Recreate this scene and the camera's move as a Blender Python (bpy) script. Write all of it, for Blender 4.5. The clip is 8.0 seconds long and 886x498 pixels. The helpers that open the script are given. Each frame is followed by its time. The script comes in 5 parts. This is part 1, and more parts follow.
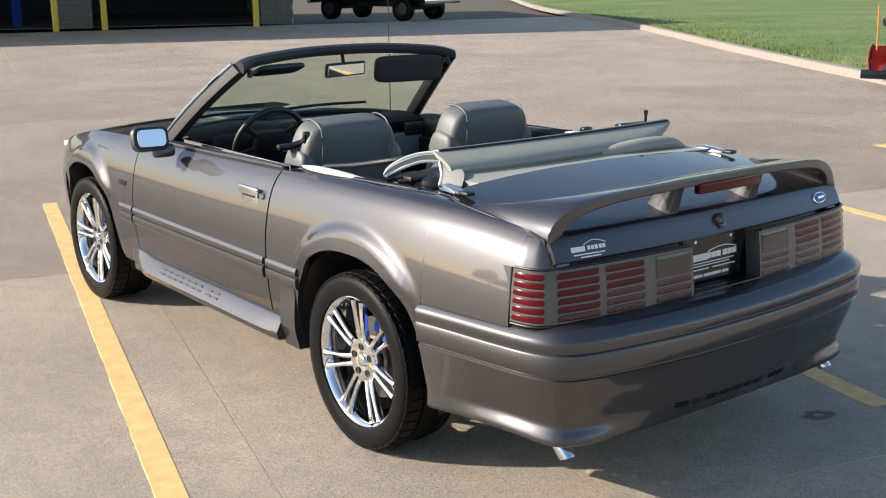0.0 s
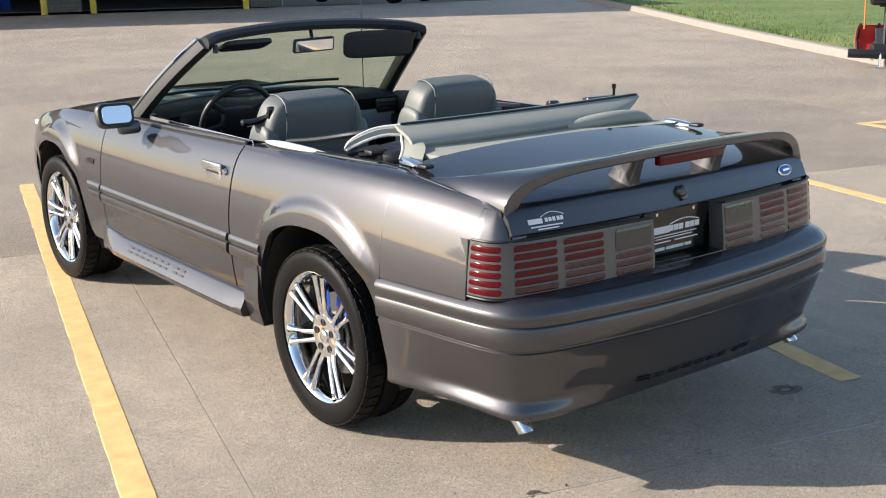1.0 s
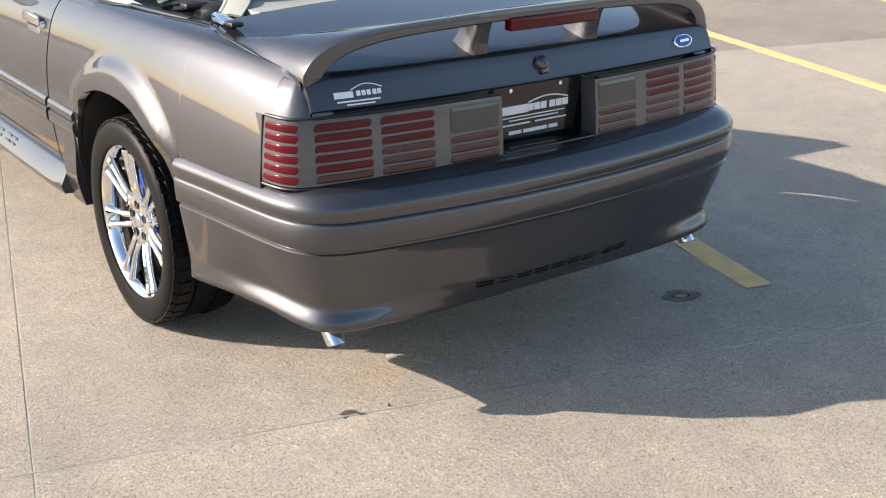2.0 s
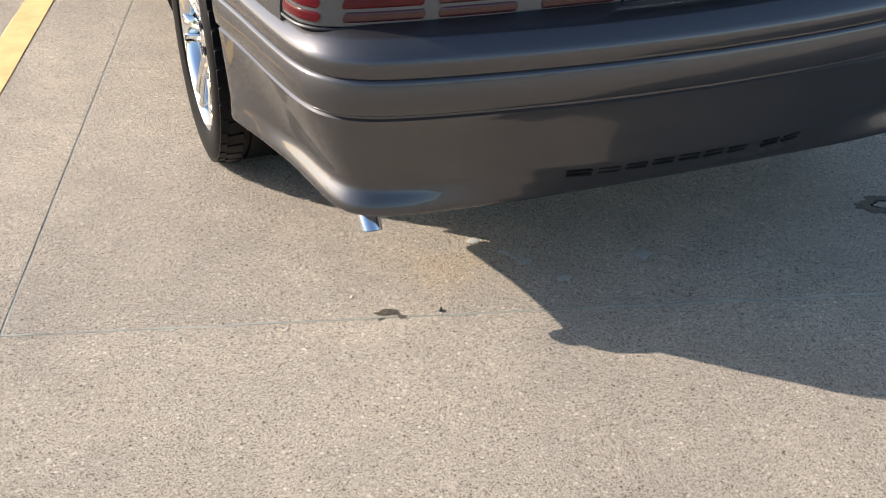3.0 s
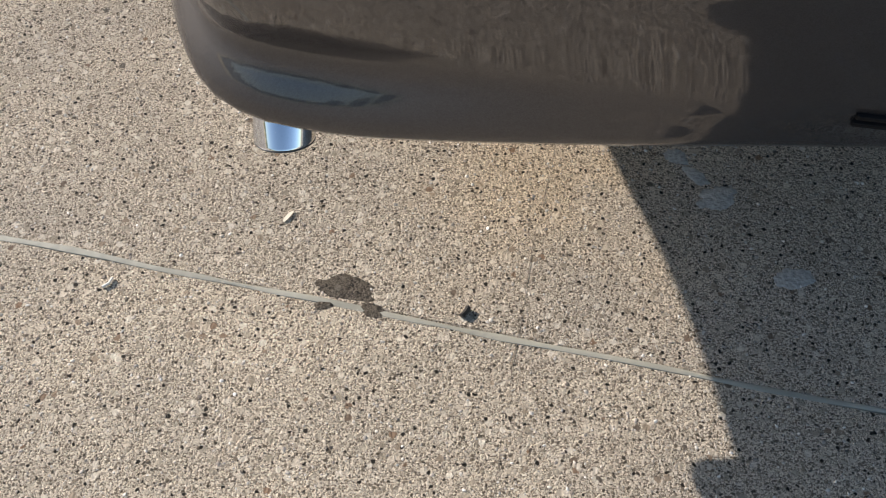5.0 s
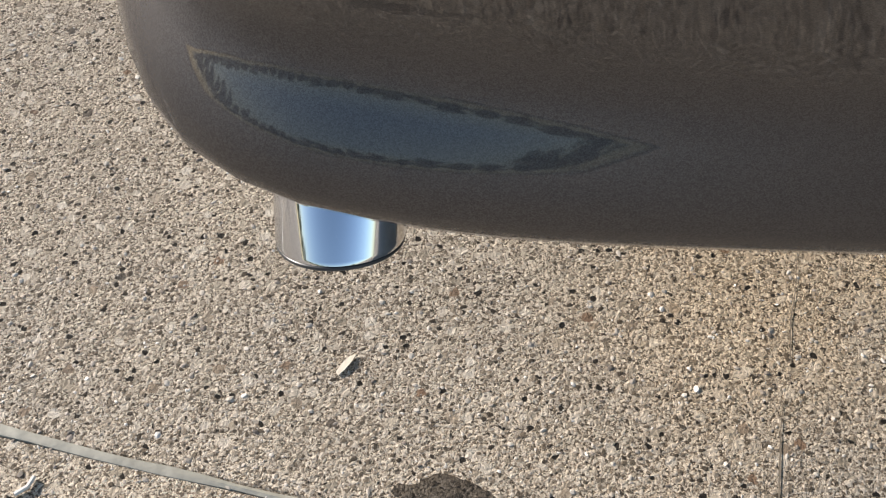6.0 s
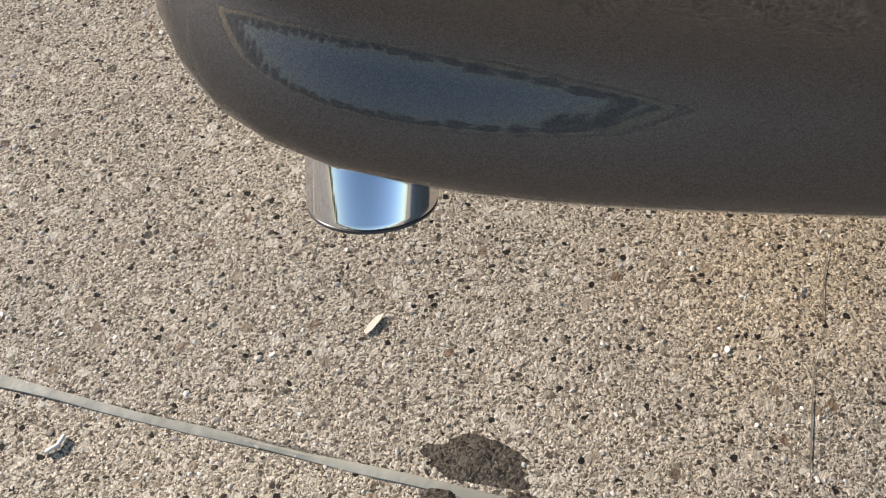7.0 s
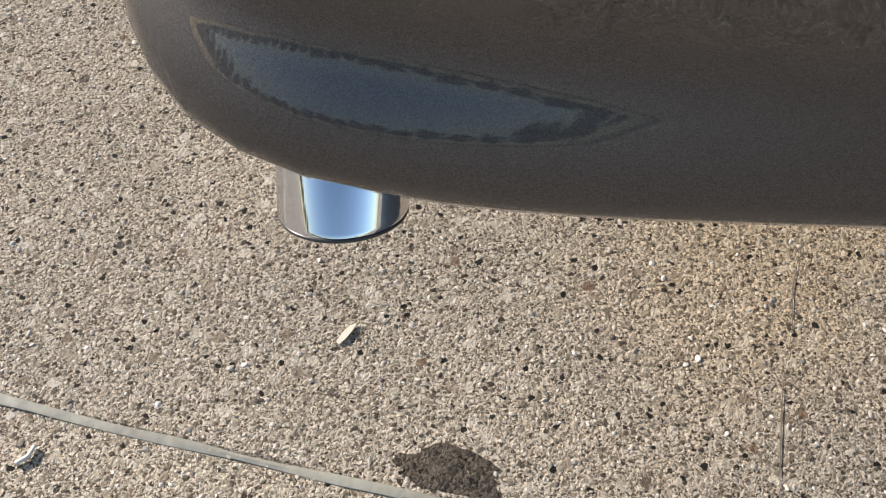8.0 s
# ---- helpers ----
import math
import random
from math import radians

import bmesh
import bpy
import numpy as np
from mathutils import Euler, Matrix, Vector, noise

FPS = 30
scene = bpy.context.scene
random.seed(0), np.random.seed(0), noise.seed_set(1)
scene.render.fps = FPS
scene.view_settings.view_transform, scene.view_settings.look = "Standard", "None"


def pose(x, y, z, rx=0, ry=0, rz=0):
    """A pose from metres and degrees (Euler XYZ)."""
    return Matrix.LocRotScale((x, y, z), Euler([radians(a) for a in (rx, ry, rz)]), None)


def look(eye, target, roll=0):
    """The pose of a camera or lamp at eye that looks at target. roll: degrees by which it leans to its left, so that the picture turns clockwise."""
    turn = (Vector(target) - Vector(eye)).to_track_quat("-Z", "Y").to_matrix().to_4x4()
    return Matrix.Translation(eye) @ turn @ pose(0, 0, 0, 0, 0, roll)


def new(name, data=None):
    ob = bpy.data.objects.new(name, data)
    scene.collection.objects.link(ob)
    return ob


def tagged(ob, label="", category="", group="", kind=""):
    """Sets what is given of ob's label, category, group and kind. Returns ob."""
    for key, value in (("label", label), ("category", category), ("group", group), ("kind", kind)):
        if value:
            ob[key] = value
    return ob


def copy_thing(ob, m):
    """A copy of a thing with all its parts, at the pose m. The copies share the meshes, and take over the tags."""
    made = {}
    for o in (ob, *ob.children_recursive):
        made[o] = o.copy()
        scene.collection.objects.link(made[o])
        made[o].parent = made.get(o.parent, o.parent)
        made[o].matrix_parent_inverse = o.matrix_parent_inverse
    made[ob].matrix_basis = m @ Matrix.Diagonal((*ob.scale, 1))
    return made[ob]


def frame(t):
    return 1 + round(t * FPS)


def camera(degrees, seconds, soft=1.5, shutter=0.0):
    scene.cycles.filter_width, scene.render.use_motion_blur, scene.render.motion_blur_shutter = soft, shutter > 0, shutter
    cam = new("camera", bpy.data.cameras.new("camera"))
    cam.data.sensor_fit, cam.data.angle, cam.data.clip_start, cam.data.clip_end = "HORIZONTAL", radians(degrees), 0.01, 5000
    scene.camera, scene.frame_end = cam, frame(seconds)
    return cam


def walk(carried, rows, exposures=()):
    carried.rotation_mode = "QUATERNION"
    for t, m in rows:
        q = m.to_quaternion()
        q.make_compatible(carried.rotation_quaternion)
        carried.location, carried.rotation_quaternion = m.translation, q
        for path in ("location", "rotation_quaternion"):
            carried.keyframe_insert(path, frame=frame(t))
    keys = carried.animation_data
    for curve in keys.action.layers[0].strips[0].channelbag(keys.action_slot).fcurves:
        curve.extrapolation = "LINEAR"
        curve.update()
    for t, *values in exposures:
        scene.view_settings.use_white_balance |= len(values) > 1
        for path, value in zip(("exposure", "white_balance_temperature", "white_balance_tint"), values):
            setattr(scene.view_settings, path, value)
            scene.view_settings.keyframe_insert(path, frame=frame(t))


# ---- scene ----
cam = camera(42.0, 8.0, soft=1.05)
PATH = [
    (0, (-2.968, -3.315, 1.693), (-1.792, -1.768, 1.22), -0.7),
    (0.5, (-2.96, -3.327, 1.694), (-1.783, -1.78, 1.221), -0.9),
    (1, (-2.859, -3.365, 1.65), (-1.681, -1.828, 1.15), -0.9),
    (1.5, (-2.499, -3.306, 1.601), (-1.319, -1.792, 1.039), 0.2),
    (2, (-2.052, -3.257, 1.536), (-0.945, -1.755, 0.815), 0.5),
    (2.2, (-1.86, -3.218, 1.496), (-0.861, -1.664, 0.729), 0.7),
    (3.3, (-1.046, -2.71, 1.373), (-0.544, -1.134, 0.249), 0.2),
    (3.5, (-0.91, -2.617, 1.349), (-0.479, -1.052, 0.181), 0.3),
    (3.8, (-0.731, -2.438, 1.312), (-0.44, -0.89, 0.08), 1.4),
    (4, (-0.635, -2.242, 1.225), (-0.453, -0.722, -0.063), 1.6),
    (4.2, (-0.58, -1.977, 1.1), (-0.464, -0.53, -0.276), 0.1),
    (5.3, (-0.555, -1.388, 0.786), (-0.521, -0.261, -0.866), 0.3),
    (5.5, (-0.579, -1.282, 0.66), (-0.448, -0.154, -0.986), 3.5),
    (5.7, (-0.599, -1.2, 0.56), (-0.446, -0.012, -1.042), 3.5),
    (5.8, (-0.608, -1.194, 0.555), (-0.501, 0.035, -1.019), 2.5),
    (5.9, (-0.612, -1.181, 0.546), (-0.58, 0.066, -1.018), -0.2),
    (6, (-0.609, -1.174, 0.54), (-0.662, 0.092, -1.007), -3.2),
    (6.2, (-0.619, -1.172, 0.542), (-0.732, 0.067, -1.024), -4.7),
    (6.5, (-0.614, -1.167, 0.539), (-0.708, 0.056, -1.041), -4.8),
    (7, (-0.614, -1.167, 0.538), (-0.703, 0.033, -1.06), -4.6),
    (7.5, (-0.614, -1.168, 0.539), (-0.687, 0.037, -1.056), -4.1),
    (8, (-0.612, -1.169, 0.539), (-0.659, 0.047, -1.048), -3.0),
]
walk(cam, [(t, look(eye, target, roll)) for t, eye, target, roll in PATH], [(0.0, 0.73), (1.0, 0.82), (1.6, 0.92), (2.2, 1.14), (3.4, 0.82), (4.2, 0.73), (5.3, 0.54), (8.0, 0.53)])

# ---- light ----
SUN_TO = Vector((-1.66, 1.02, 1.0)).normalized()
elev = math.asin(SUN_TO.z)
world = bpy.data.worlds.new("world")
scene.world = world
world.use_nodes = True
wn, wl = world.node_tree.nodes, world.node_tree.links
sky = wn.new("ShaderNodeTexSky")
sky.sky_type = "NISHITA"
sky.sun_disc = False
sky.sun_elevation = elev
sky.sun_rotation = math.atan2(SUN_TO.x, SUN_TO.y)
sky.air_density, sky.dust_density, sky.ozone_density = 1.0, 1.15, 1.0
wl.new(sky.outputs[0], wn["Background"].inputs[0])
wn["Background"].inputs[1].default_value = 0.122
sun_data = bpy.data.lights.new("sun", "SUN")
sun_data.energy, sun_data.angle, sun_data.color = 4.9, radians(0.53), (1.0, 0.893, 0.795)
sun = new("sun", sun_data)
sun.matrix_world = look((0, 0, 0), -SUN_TO)
sun.location = (-20, 12, 14)

# ---- materials ----


def mat(name):
    m = bpy.data.materials.new(name)
    m.use_nodes = True
    return m, m.node_tree.nodes, m.node_tree.links, m.node_tree.nodes["Principled BSDF"]


def plain(name, col, rough=0.5, metal=0.0, coat=0.0, bump=0.0, bscale=200, var=0.06, vscale=6.0, spec=0.5):
    """A material with slight mottling at two sizes and fine relief."""
    m, n, l, b = mat(name)
    tc = n.new("ShaderNodeTexCoord")
    nz = n.new("ShaderNodeTexNoise")
    nz.inputs["Scale"].default_value, nz.inputs["Detail"].default_value = vscale, 6
    l.new(tc.outputs["Object"], nz.inputs["Vector"])
    mp = n.new("ShaderNodeMapRange")
    mp.inputs["To Min"].default_value, mp.inputs["To Max"].default_value = 1 - var * 2, 1 + var * 2
    l.new(nz.outputs["Fac"], mp.inputs["Value"])
    mx = n.new("ShaderNodeMix")
    mx.data_type, mx.blend_type = "RGBA", "MULTIPLY"
    mx.inputs["Factor"].default_value = 1
    mx.inputs["A"].default_value = (*col, 1)
    l.new(mp.outputs[0], mx.inputs["B"])
    l.new(mx.outputs["Result"], b.inputs["Base Color"])
    mr = n.new("ShaderNodeMapRange")
    mr.inputs["To Min"].default_value, mr.inputs["To Max"].default_value = max(rough * 0.85, 0.01), min(rough * 1.15, 1)
    l.new(nz.outputs["Fac"], mr.inputs["Value"])
    l.new(mr.outputs[0], b.inputs["Roughness"])
    b.inputs["Metallic"].default_value = metal
    b.inputs["Coat Weight"].default_value = coat
    b.inputs["Coat Roughness"].default_value = 0.03
    b.inputs["Specular IOR Level"].default_value = spec
    if bump:
        fz = n.new("ShaderNodeTexNoise")
        fz.inputs["Scale"].default_value, fz.inputs["Detail"].default_value = bscale, 3
        l.new(tc.outputs["Object"], fz.inputs["Vector"])
        bp = n.new("ShaderNodeBump")
        bp.inputs["Strength"].default_value, bp.inputs["Distance"].default_value = bump, 0.002
        l.new(fz.outputs["Fac"], bp.inputs["Height"])
        l.new(bp.outputs[0], b.inputs["Normal"])
    return m


def ramp(n, stops):
    r = n.new("ShaderNodeValToRGB")
    e = r.color_ramp.elements
    while len(e) < len(stops):
        e.new(0.5)
    for el, (p, c) in zip(e, stops):
        el.position, el.color = p, (*c, 1)
    return r


def concrete_material(name, dark=1.0, tone=(1.0, 1.0, 1.0)):
    """Exposed-aggregate concrete: sand, small stones of several colours, pits and broad stains; crevice shade is in the
    colour.
    """
    m, n, l, b = mat(name)
    geo = n.new("ShaderNodeNewGeometry")
    pos = geo.outputs["Position"]
    oi = n.new("ShaderNodeObjectInfo")

    def tex(kind, scale, detail=2.0):
        t = n.new(kind)
        t.inputs["Scale"].default_value = scale
        if "Detail" in t.inputs:
            t.inputs["Detail"].default_value = detail
        l.new(pos, t.inputs["Vector"])
        return t

    def mix(kind, fac, a, c):
        x = n.new("ShaderNodeMix")
        x.data_type, x.blend_type = "RGBA", kind
        for key, v in (("Factor", fac), ("A", a), ("B", c)):
            if isinstance(v, (int, float)):
                x.inputs[key].default_value = v
            elif isinstance(v, tuple):
                x.inputs[key].default_value = (*v, 1)
            else:
                l.new(v, x.inputs[key])
        return x.outputs["Result"]

    def band(src, lo, hi, a=0.0, c=1.0):
        r = n.new("ShaderNodeMapRange")
        for k, v in (("From Min", lo), ("From Max", hi), ("To Min", a), ("To Max", c)):
            r.inputs[k].default_value = v
        l.new(src, r.inputs["Value"])
        return r.outputs[0]

    def mul(a, c):
        x = n.new("ShaderNodeMath")
        x.operation = "MULTIPLY"
        l.new(a, x.inputs[0])
        l.new(c, x.inputs[1])
        return x.outputs[0]

    sand = tex("ShaderNodeTexNoise", 600, 4)
    sand.inputs["Roughness"].default_value = 0.62
    sand.inputs["Distortion"].default_value = 0.9
    # low sand is coloured darker, as shade in the crevices between grains
    base = ramp(n, [(0.37, (0.065, 0.053, 0.041)), (0.43, (0.29, 0.250, 0.196)), (0.49, (0.62, 0.550, 0.455)), (0.545, (1.0, 0.95, 0.86))])
    l.new(sand.outputs["Fac"], base.inputs[0])
    warp = tex("ShaderNodeTexNoise", 260, 3)
    wadd = n.new("ShaderNodeVectorMath")
    wadd.operation = "MULTIPLY_ADD"
    l.new(warp.outputs["Color"], wadd.inputs[0])
    wadd.inputs[1].default_value = (0.005, 0.005, 0.005)
    l.new(pos, wadd.inputs[2])

    def stones(scale, stops, share, lo=0.30, hi=0.42):
        v = n.new("ShaderNodeTexVoronoi")
        v.inputs["Scale"].default_value = scale
        l.new(wadd.outputs[0], v.inputs["Vector"])
        sp = n.new("ShaderNodeSeparateColor")
        l.new(v.outputs["Color"], sp.inputs[0])
        r = ramp(n, stops)
        l.new(sp.outputs[0], r.inputs[0])
        mask = mul(band(v.outputs["Distance"], lo, hi, 1.0, 0.0), band(sp.outputs[1], 1 - share - 0.01, 1 - share + 0.01))
        return v, r.outputs[0], mask

    GRAINS = [(0.0, (0.05, 0.043, 0.035)), (0.2, (0.24, 0.21, 0.168)), (0.45, (0.47, 0.425, 0.355)), (0.75, (0.70, 0.645, 0.56)), (1.0, (1.0, 0.95, 0.87))]
    vs, c1, m1 = stones(290, GRAINS, 0.66, 0.40, 0.48)
    col = mix("MIX", m1, base.outputs[0], c1)
    v3, c3, m3 = stones(105, [(0.0, (0.17, 0.16, 0.145)), (0.08, (0.34, 0.24, 0.17)), (0.16, (0.47, 0.43, 0.36)), (0.45, (0.70, 0.65, 0.56)), (1.0, (1.0, 0.97, 0.90))], 0.26, 0.33, 0.38)
    col = mix("MIX", m3, col, c3)
    v5, c5, m5 = stones(85, [(0.0, (0.36, 0.325, 0.275)), (0.15, (0.46, 0.39, 0.31)), (0.4, (0.68, 0.62, 0.53)), (1.0, (1.0, 0.96, 0.88))], 0.18, 0.27, 0.32)
    col = mix("MIX", m5, col, c5)
    # pits are coloured near black for the shade inside them
    v4, c4, pit = stones(165, [(0.0, (0.008, 0.007, 0.006)), (1.0, (0.03, 0.026, 0.021))], 0.105, 0.28, 0.33)
    col = mix("MIX", pit, col, c4)
    broad = tex("ShaderNodeTexNoise", 0.9, 6)
    mid = tex("ShaderNodeTexNoise", 7, 5)
    col = mix("MULTIPLY", 1.0, col, mix("MIX", band(broad.outputs["Fac"], 0.3, 0.7), (0.84, 0.83, 0.83), (1.08, 1.06, 1.02)))
    col = mix("MULTIPLY", 1.0, col, mix("MIX", band(mid.outputs["Fac"], 0.35, 0.7), (0.935, 0.935, 0.935), (1.07, 1.06, 1.045)))
    tint = ramp(n, [(0.0, (0.90, 0.89, 0.89)), (1.0, (1.05, 1.03, 1.0))])
    l.new(oi.outputs["Random"], tint.inputs[0])
    col = mix("MULTIPLY", 1.0, col, tint.outputs[0])
    col = mix("MULTIPLY", 1.0, col, (dark, dark * 0.93, dark * 0.86) if dark < 1 else tone)
    # faint rusty stain on the paving behind the tail
    sub = n.new("ShaderNodeVectorMath")
    sub.operation = "DISTANCE"
    l.new(pos, sub.inputs[0])
    sub.inputs[1].default_value = (-0.41, -0.74, 0.0)
    rust = mul(band(sub.outputs["Value"], 0.05, 0.24, 1.0, 0.0), band(mid.outputs["Fac"], 0.35, 0.6))
    col = mix("MULTIPLY", rust, col, (0.99, 0.93, 0.84))
    l.new(col, b.inputs["Base Color"])
    b.inputs["Roughness"].default_value = 0.85 if dark == 1 else 0.5
    b.inputs["Specular IOR Level"].default_value = 0.3
    hsum = n.new("ShaderNodeMath")
    hsum.operation = "ADD"
    l.new(band(sand.outputs["Fac"], 0.25, 0.75, 0.0, 1.6), hsum.inputs[0])
    l.new(band(vs.outputs["Distance"], 0.1, 0.7, 1.1, 0.0), hsum.inputs[1])
    h2 = n.new("ShaderNodeMath")
    h2.operation = "SUBTRACT"
    l.new(hsum.outputs[0], h2.inputs[0])
    l.new(band(pit, 0, 1, 0, 1.5), h2.inputs[1])
    bp = n.new("ShaderNodeBump")
    bp.inputs["Strength"].default_value, bp.inputs["Distance"].default_value = 1.0, 0.0031
    l.new(h2.outputs[0], bp.inputs["Height"])
    l.new(bp.outputs[0], b.inputs["Normal"])
    return m


def paint_material():
    """Dark grey metallic car paint: a broad and a narrow lobe of flake under a clear coat."""
    m, n, l, b = mat("grey metallic paint")
    tc = n.new("ShaderNodeTexCoord")
    fl = n.new("ShaderNodeTexVoronoi")
    fl.inputs["Scale"].default_value = 2600
    l.new(tc.outputs["Object"], fl.inputs["Vector"])
    s = n.new("ShaderNodeSeparateColor")
    l.new(fl.outputs["Color"], s.inputs[0])
    nz = n.new("ShaderNodeTexNoise")
    nz.inputs["Scale"].default_value, nz.inputs["Detail"].default_value = 3.0, 5
    l.new(tc.outputs["Object"], nz.inputs["Vector"])
    pl = n.new("ShaderNodeTexNoise")
    pl.inputs["Scale"].default_value, pl.inputs["Detail"].default_value = 240, 2
    l.new(tc.outputs["Object"], pl.inputs["Vector"])
    bp = n.new("ShaderNodeBump")
    bp.inputs["Strength"].default_value, bp.inputs["Distance"].default_value = 0.006, 0.001
    l.new(pl.outputs["Fac"], bp.inputs["Height"])
    b2 = n.new("ShaderNodeBsdfPrincipled")
    for sh, metal, lo, hi, r0, r1 in ((b, 0.90, (0.075, 0.0745, 0.0805), (0.132, 0.131, 0.140), 0.49, 0.55), (b2, 0.97, (0.036, 0.0352, 0.0377), (0.074, 0.0722, 0.077), 0.23, 0.28)):
        r = ramp(n, [(0.0, lo), (1.0, hi)])
        l.new(s.outputs[0], r.inputs[0])
        l.new(r.outputs[0], sh.inputs["Base Color"])
        sh.inputs["Metallic"].default_value = metal
        mr = n.new("ShaderNodeMapRange")
        mr.inputs["To Min"].default_value, mr.inputs["To Max"].default_value = r0, r1
        l.new(nz.outputs["Fac"], mr.inputs["Value"])
        l.new(mr.outputs[0], sh.inputs["Roughness"])
        sh.inputs["Coat Weight"].default_value = 1.0
        sh.inputs["Specular Tint"].default_value = (0.30, 0.30, 0.32, 1)
        sh.inputs["Coat IOR"].default_value = 1.52
        sh.inputs["Coat Roughness"].default_value = 0.04
        l.new(bp.outputs[0], sh.inputs["Coat Normal"])
    mx = n.new("ShaderNodeMixShader")
    mx.inputs[0].default_value = 0.42
    l.new(b.outputs[0], mx.inputs[1])
    l.new(b2.outputs[0], mx.inputs[2])
    l.new(mx.outputs[0], n["Material Output"].inputs["Surface"])
    return m


def glass_material(name, col=(0.78, 0.86, 0.80), rough=0.0):
    m, n, l, b = mat(name)
    b.inputs["Base Color"].default_value = (*col, 1)
    b.inputs["Transmission Weight"].default_value = 1.0
    b.inputs["Roughness"].default_value = rough
    b.inputs["IOR"].default_value = 1.05
    return m


PAINT = paint_material()
CONC = concrete_material("exposed aggregate concrete", 1.0, (1.06, 1.04, 1.01))
CONC_OLD = concrete_material("older greyer concrete", 1.0, (0.765, 0.735, 0.715))
CHROME = plain("chrome", (0.82, 0.83, 0.85), 0.06, 1.0, var=0.02)
TIPCHROME = plain("polished steel", (0.74, 0.77, 0.82), 0.07, 1.0, var=0.02)
RUBBER = plain("tyre rubber", (0.006, 0.006, 0.0065), 0.46, bump=0.2, bscale=400, spec=0.12)
BLACK = plain("black trim", (0.012, 0.013, 0.015), 0.45, bump=0.2, bscale=500)
BLACKGLOSS = plain("gloss black trim", (0.008, 0.008, 0.009), 0.15)
VINYL = plain("dark vinyl", (0.010, 0.012, 0.018), 0.5, bump=0.4, bscale=600)
DASH = plain("dark dash plastic", (0.008, 0.0085, 0.010), 0.7, bump=0.4, bscale=500, spec=0.25)
LEATHER = plain("grey leather", (0.115, 0.127, 0.122), 0.46, bump=0.35, bscale=350, var=0.05)
HEADLINER = plain("light grey top lining", (0.296, 0.303, 0.263), 0.6, bump=0.3, bscale=700)
WHITEVINYL = plain("off-white vinyl", (0.72, 0.72, 0.69), 0.45, bump=0.2, bscale=500)
GREYLENS = plain("smoked grey lens", (0.078, 0.077, 0.080), 0.22, coat=0.6)
CLEARLENS = plain("dark clear lens", (0.032, 0.036, 0.034), 0.10, coat=0.4, var=0.15, vscale=30)
REDLENS = plain("red lens", (0.080, 0.0015, 0.005), 0.10, coat=0.25, spec=0.2, var=0.15, vscale=30)
DARKRED = plain("dark red lens", (0.050, 0.005, 0.007), 0.12, coat=0.25, var=0.15, vscale=30)
BLUE = plain("blue enamel", (0.012, 0.055, 0.34), 0.3)
IRON = plain("cast iron", (0.09, 0.085, 0.08), 0.5, 0.6, bump=0.3)
WHITE = plain("white print", (0.78, 0.78, 0.78), 0.5)
TEXTBLACK = plain("dark lettering", (0.006, 0.006, 0.007), 0.6, spec=0.15)
TEXTGREY = plain("grey lettering", (0.05, 0.05, 0.053), 0.4, 0.3)
YELLOW = plain("worn yellow road paint", (0.70, 0.46, 0.19), 0.75, bump=0.6, bscale=240, var=0.16, vscale=14)
GLASS = glass_material("tinted windscreen glass", (0.58, 0.69, 0.60))
MIRROR = plain("mirror glass", (0.86, 0.89, 0.92), 0.01, 1.0, var=0.0)
BOLLARD = plain("yellow bollard paint", (0.72, 0.52, 0.06), 0.5, bump=0.3, bscale=60, var=0.08)
BLOCK = plain("grey painted block", (0.15, 0.138, 0.118), 0.85, bump=0.6, bscale=140, var=0.08)
MORTAR = plain("pale mortar", (0.40, 0.38, 0.34), 0.9, bump=0.4)
FACADE = plain("tan wall panel", (0.42, 0.39, 0.33), 0.8, bump=0.3, bscale=60)
# bay floor and back wall: shade inside the workshop is put into these colours
DARKFLOOR = plain("shade-dark workshop floor concrete", (0.10, 0.10, 0.105), 0.6, bump=0.3, bscale=90, var=0.12)
INNER = plain("shade-dark workshop wall", (0.05, 0.05, 0.052), 0.9)
KERBMAT = plain("pale worn kerb concrete", (0.279, 0.246, 0.213), 0.9, bump=0.7, bscale=60, var=0.14, vscale=9)
PLOWRED = plain("red plow paint", (0.55, 0.03, 0.03), 0.35)
STEELGREY = plain("dark grey steel", (0.06, 0.065, 0.07), 0.4, 0.4)
SEAL = plain("grey joint sealant", (0.33, 0.325, 0.275), 0.4, bump=0.5, bscale=90, var=0.15, vscale=20)
STAINMAT = concrete_material("oily damp concrete", 0.20)
CHALK = plain("pale mineral deposit", (0.38, 0.375, 0.345), 0.9, bump=0.8, bscale=260, var=0.35, vscale=260)
SOIL = plain("soil", (0.09, 0.075, 0.05), 0.95, bump=0.6, bscale=60, var=0.2)

# ---- mesh helpers ----


def part(name, bm, material, parent=None, label="", smooth=True):
    """One bmesh as one mesh object, under a thing or a part if one is given."""
    me = bpy.data.meshes.new(name)
    bmesh.ops.recalc_face_normals(bm, faces=bm.faces)
    bm.to_mesh(me)
    bm.free()
    if smooth:
        me.shade_smooth()
        me.set_sharp_from_angle(angle=radians(38))
    me.materials.append(material)
    ob = new(name, me)
    if parent:
        ob.parent = parent
    if label:
        ob["label"] = label
    return ob


def empty(name, at=(0, 0, 0), parent=None):
    e = new(name)
    e.location = at
    e.empty_display_size = 0.1
    if parent:
        e.parent = parent
    return e


def lerp(tab, x):
    return float(np.interp(x, [a for a, _ in tab], [c for _, c in tab]))


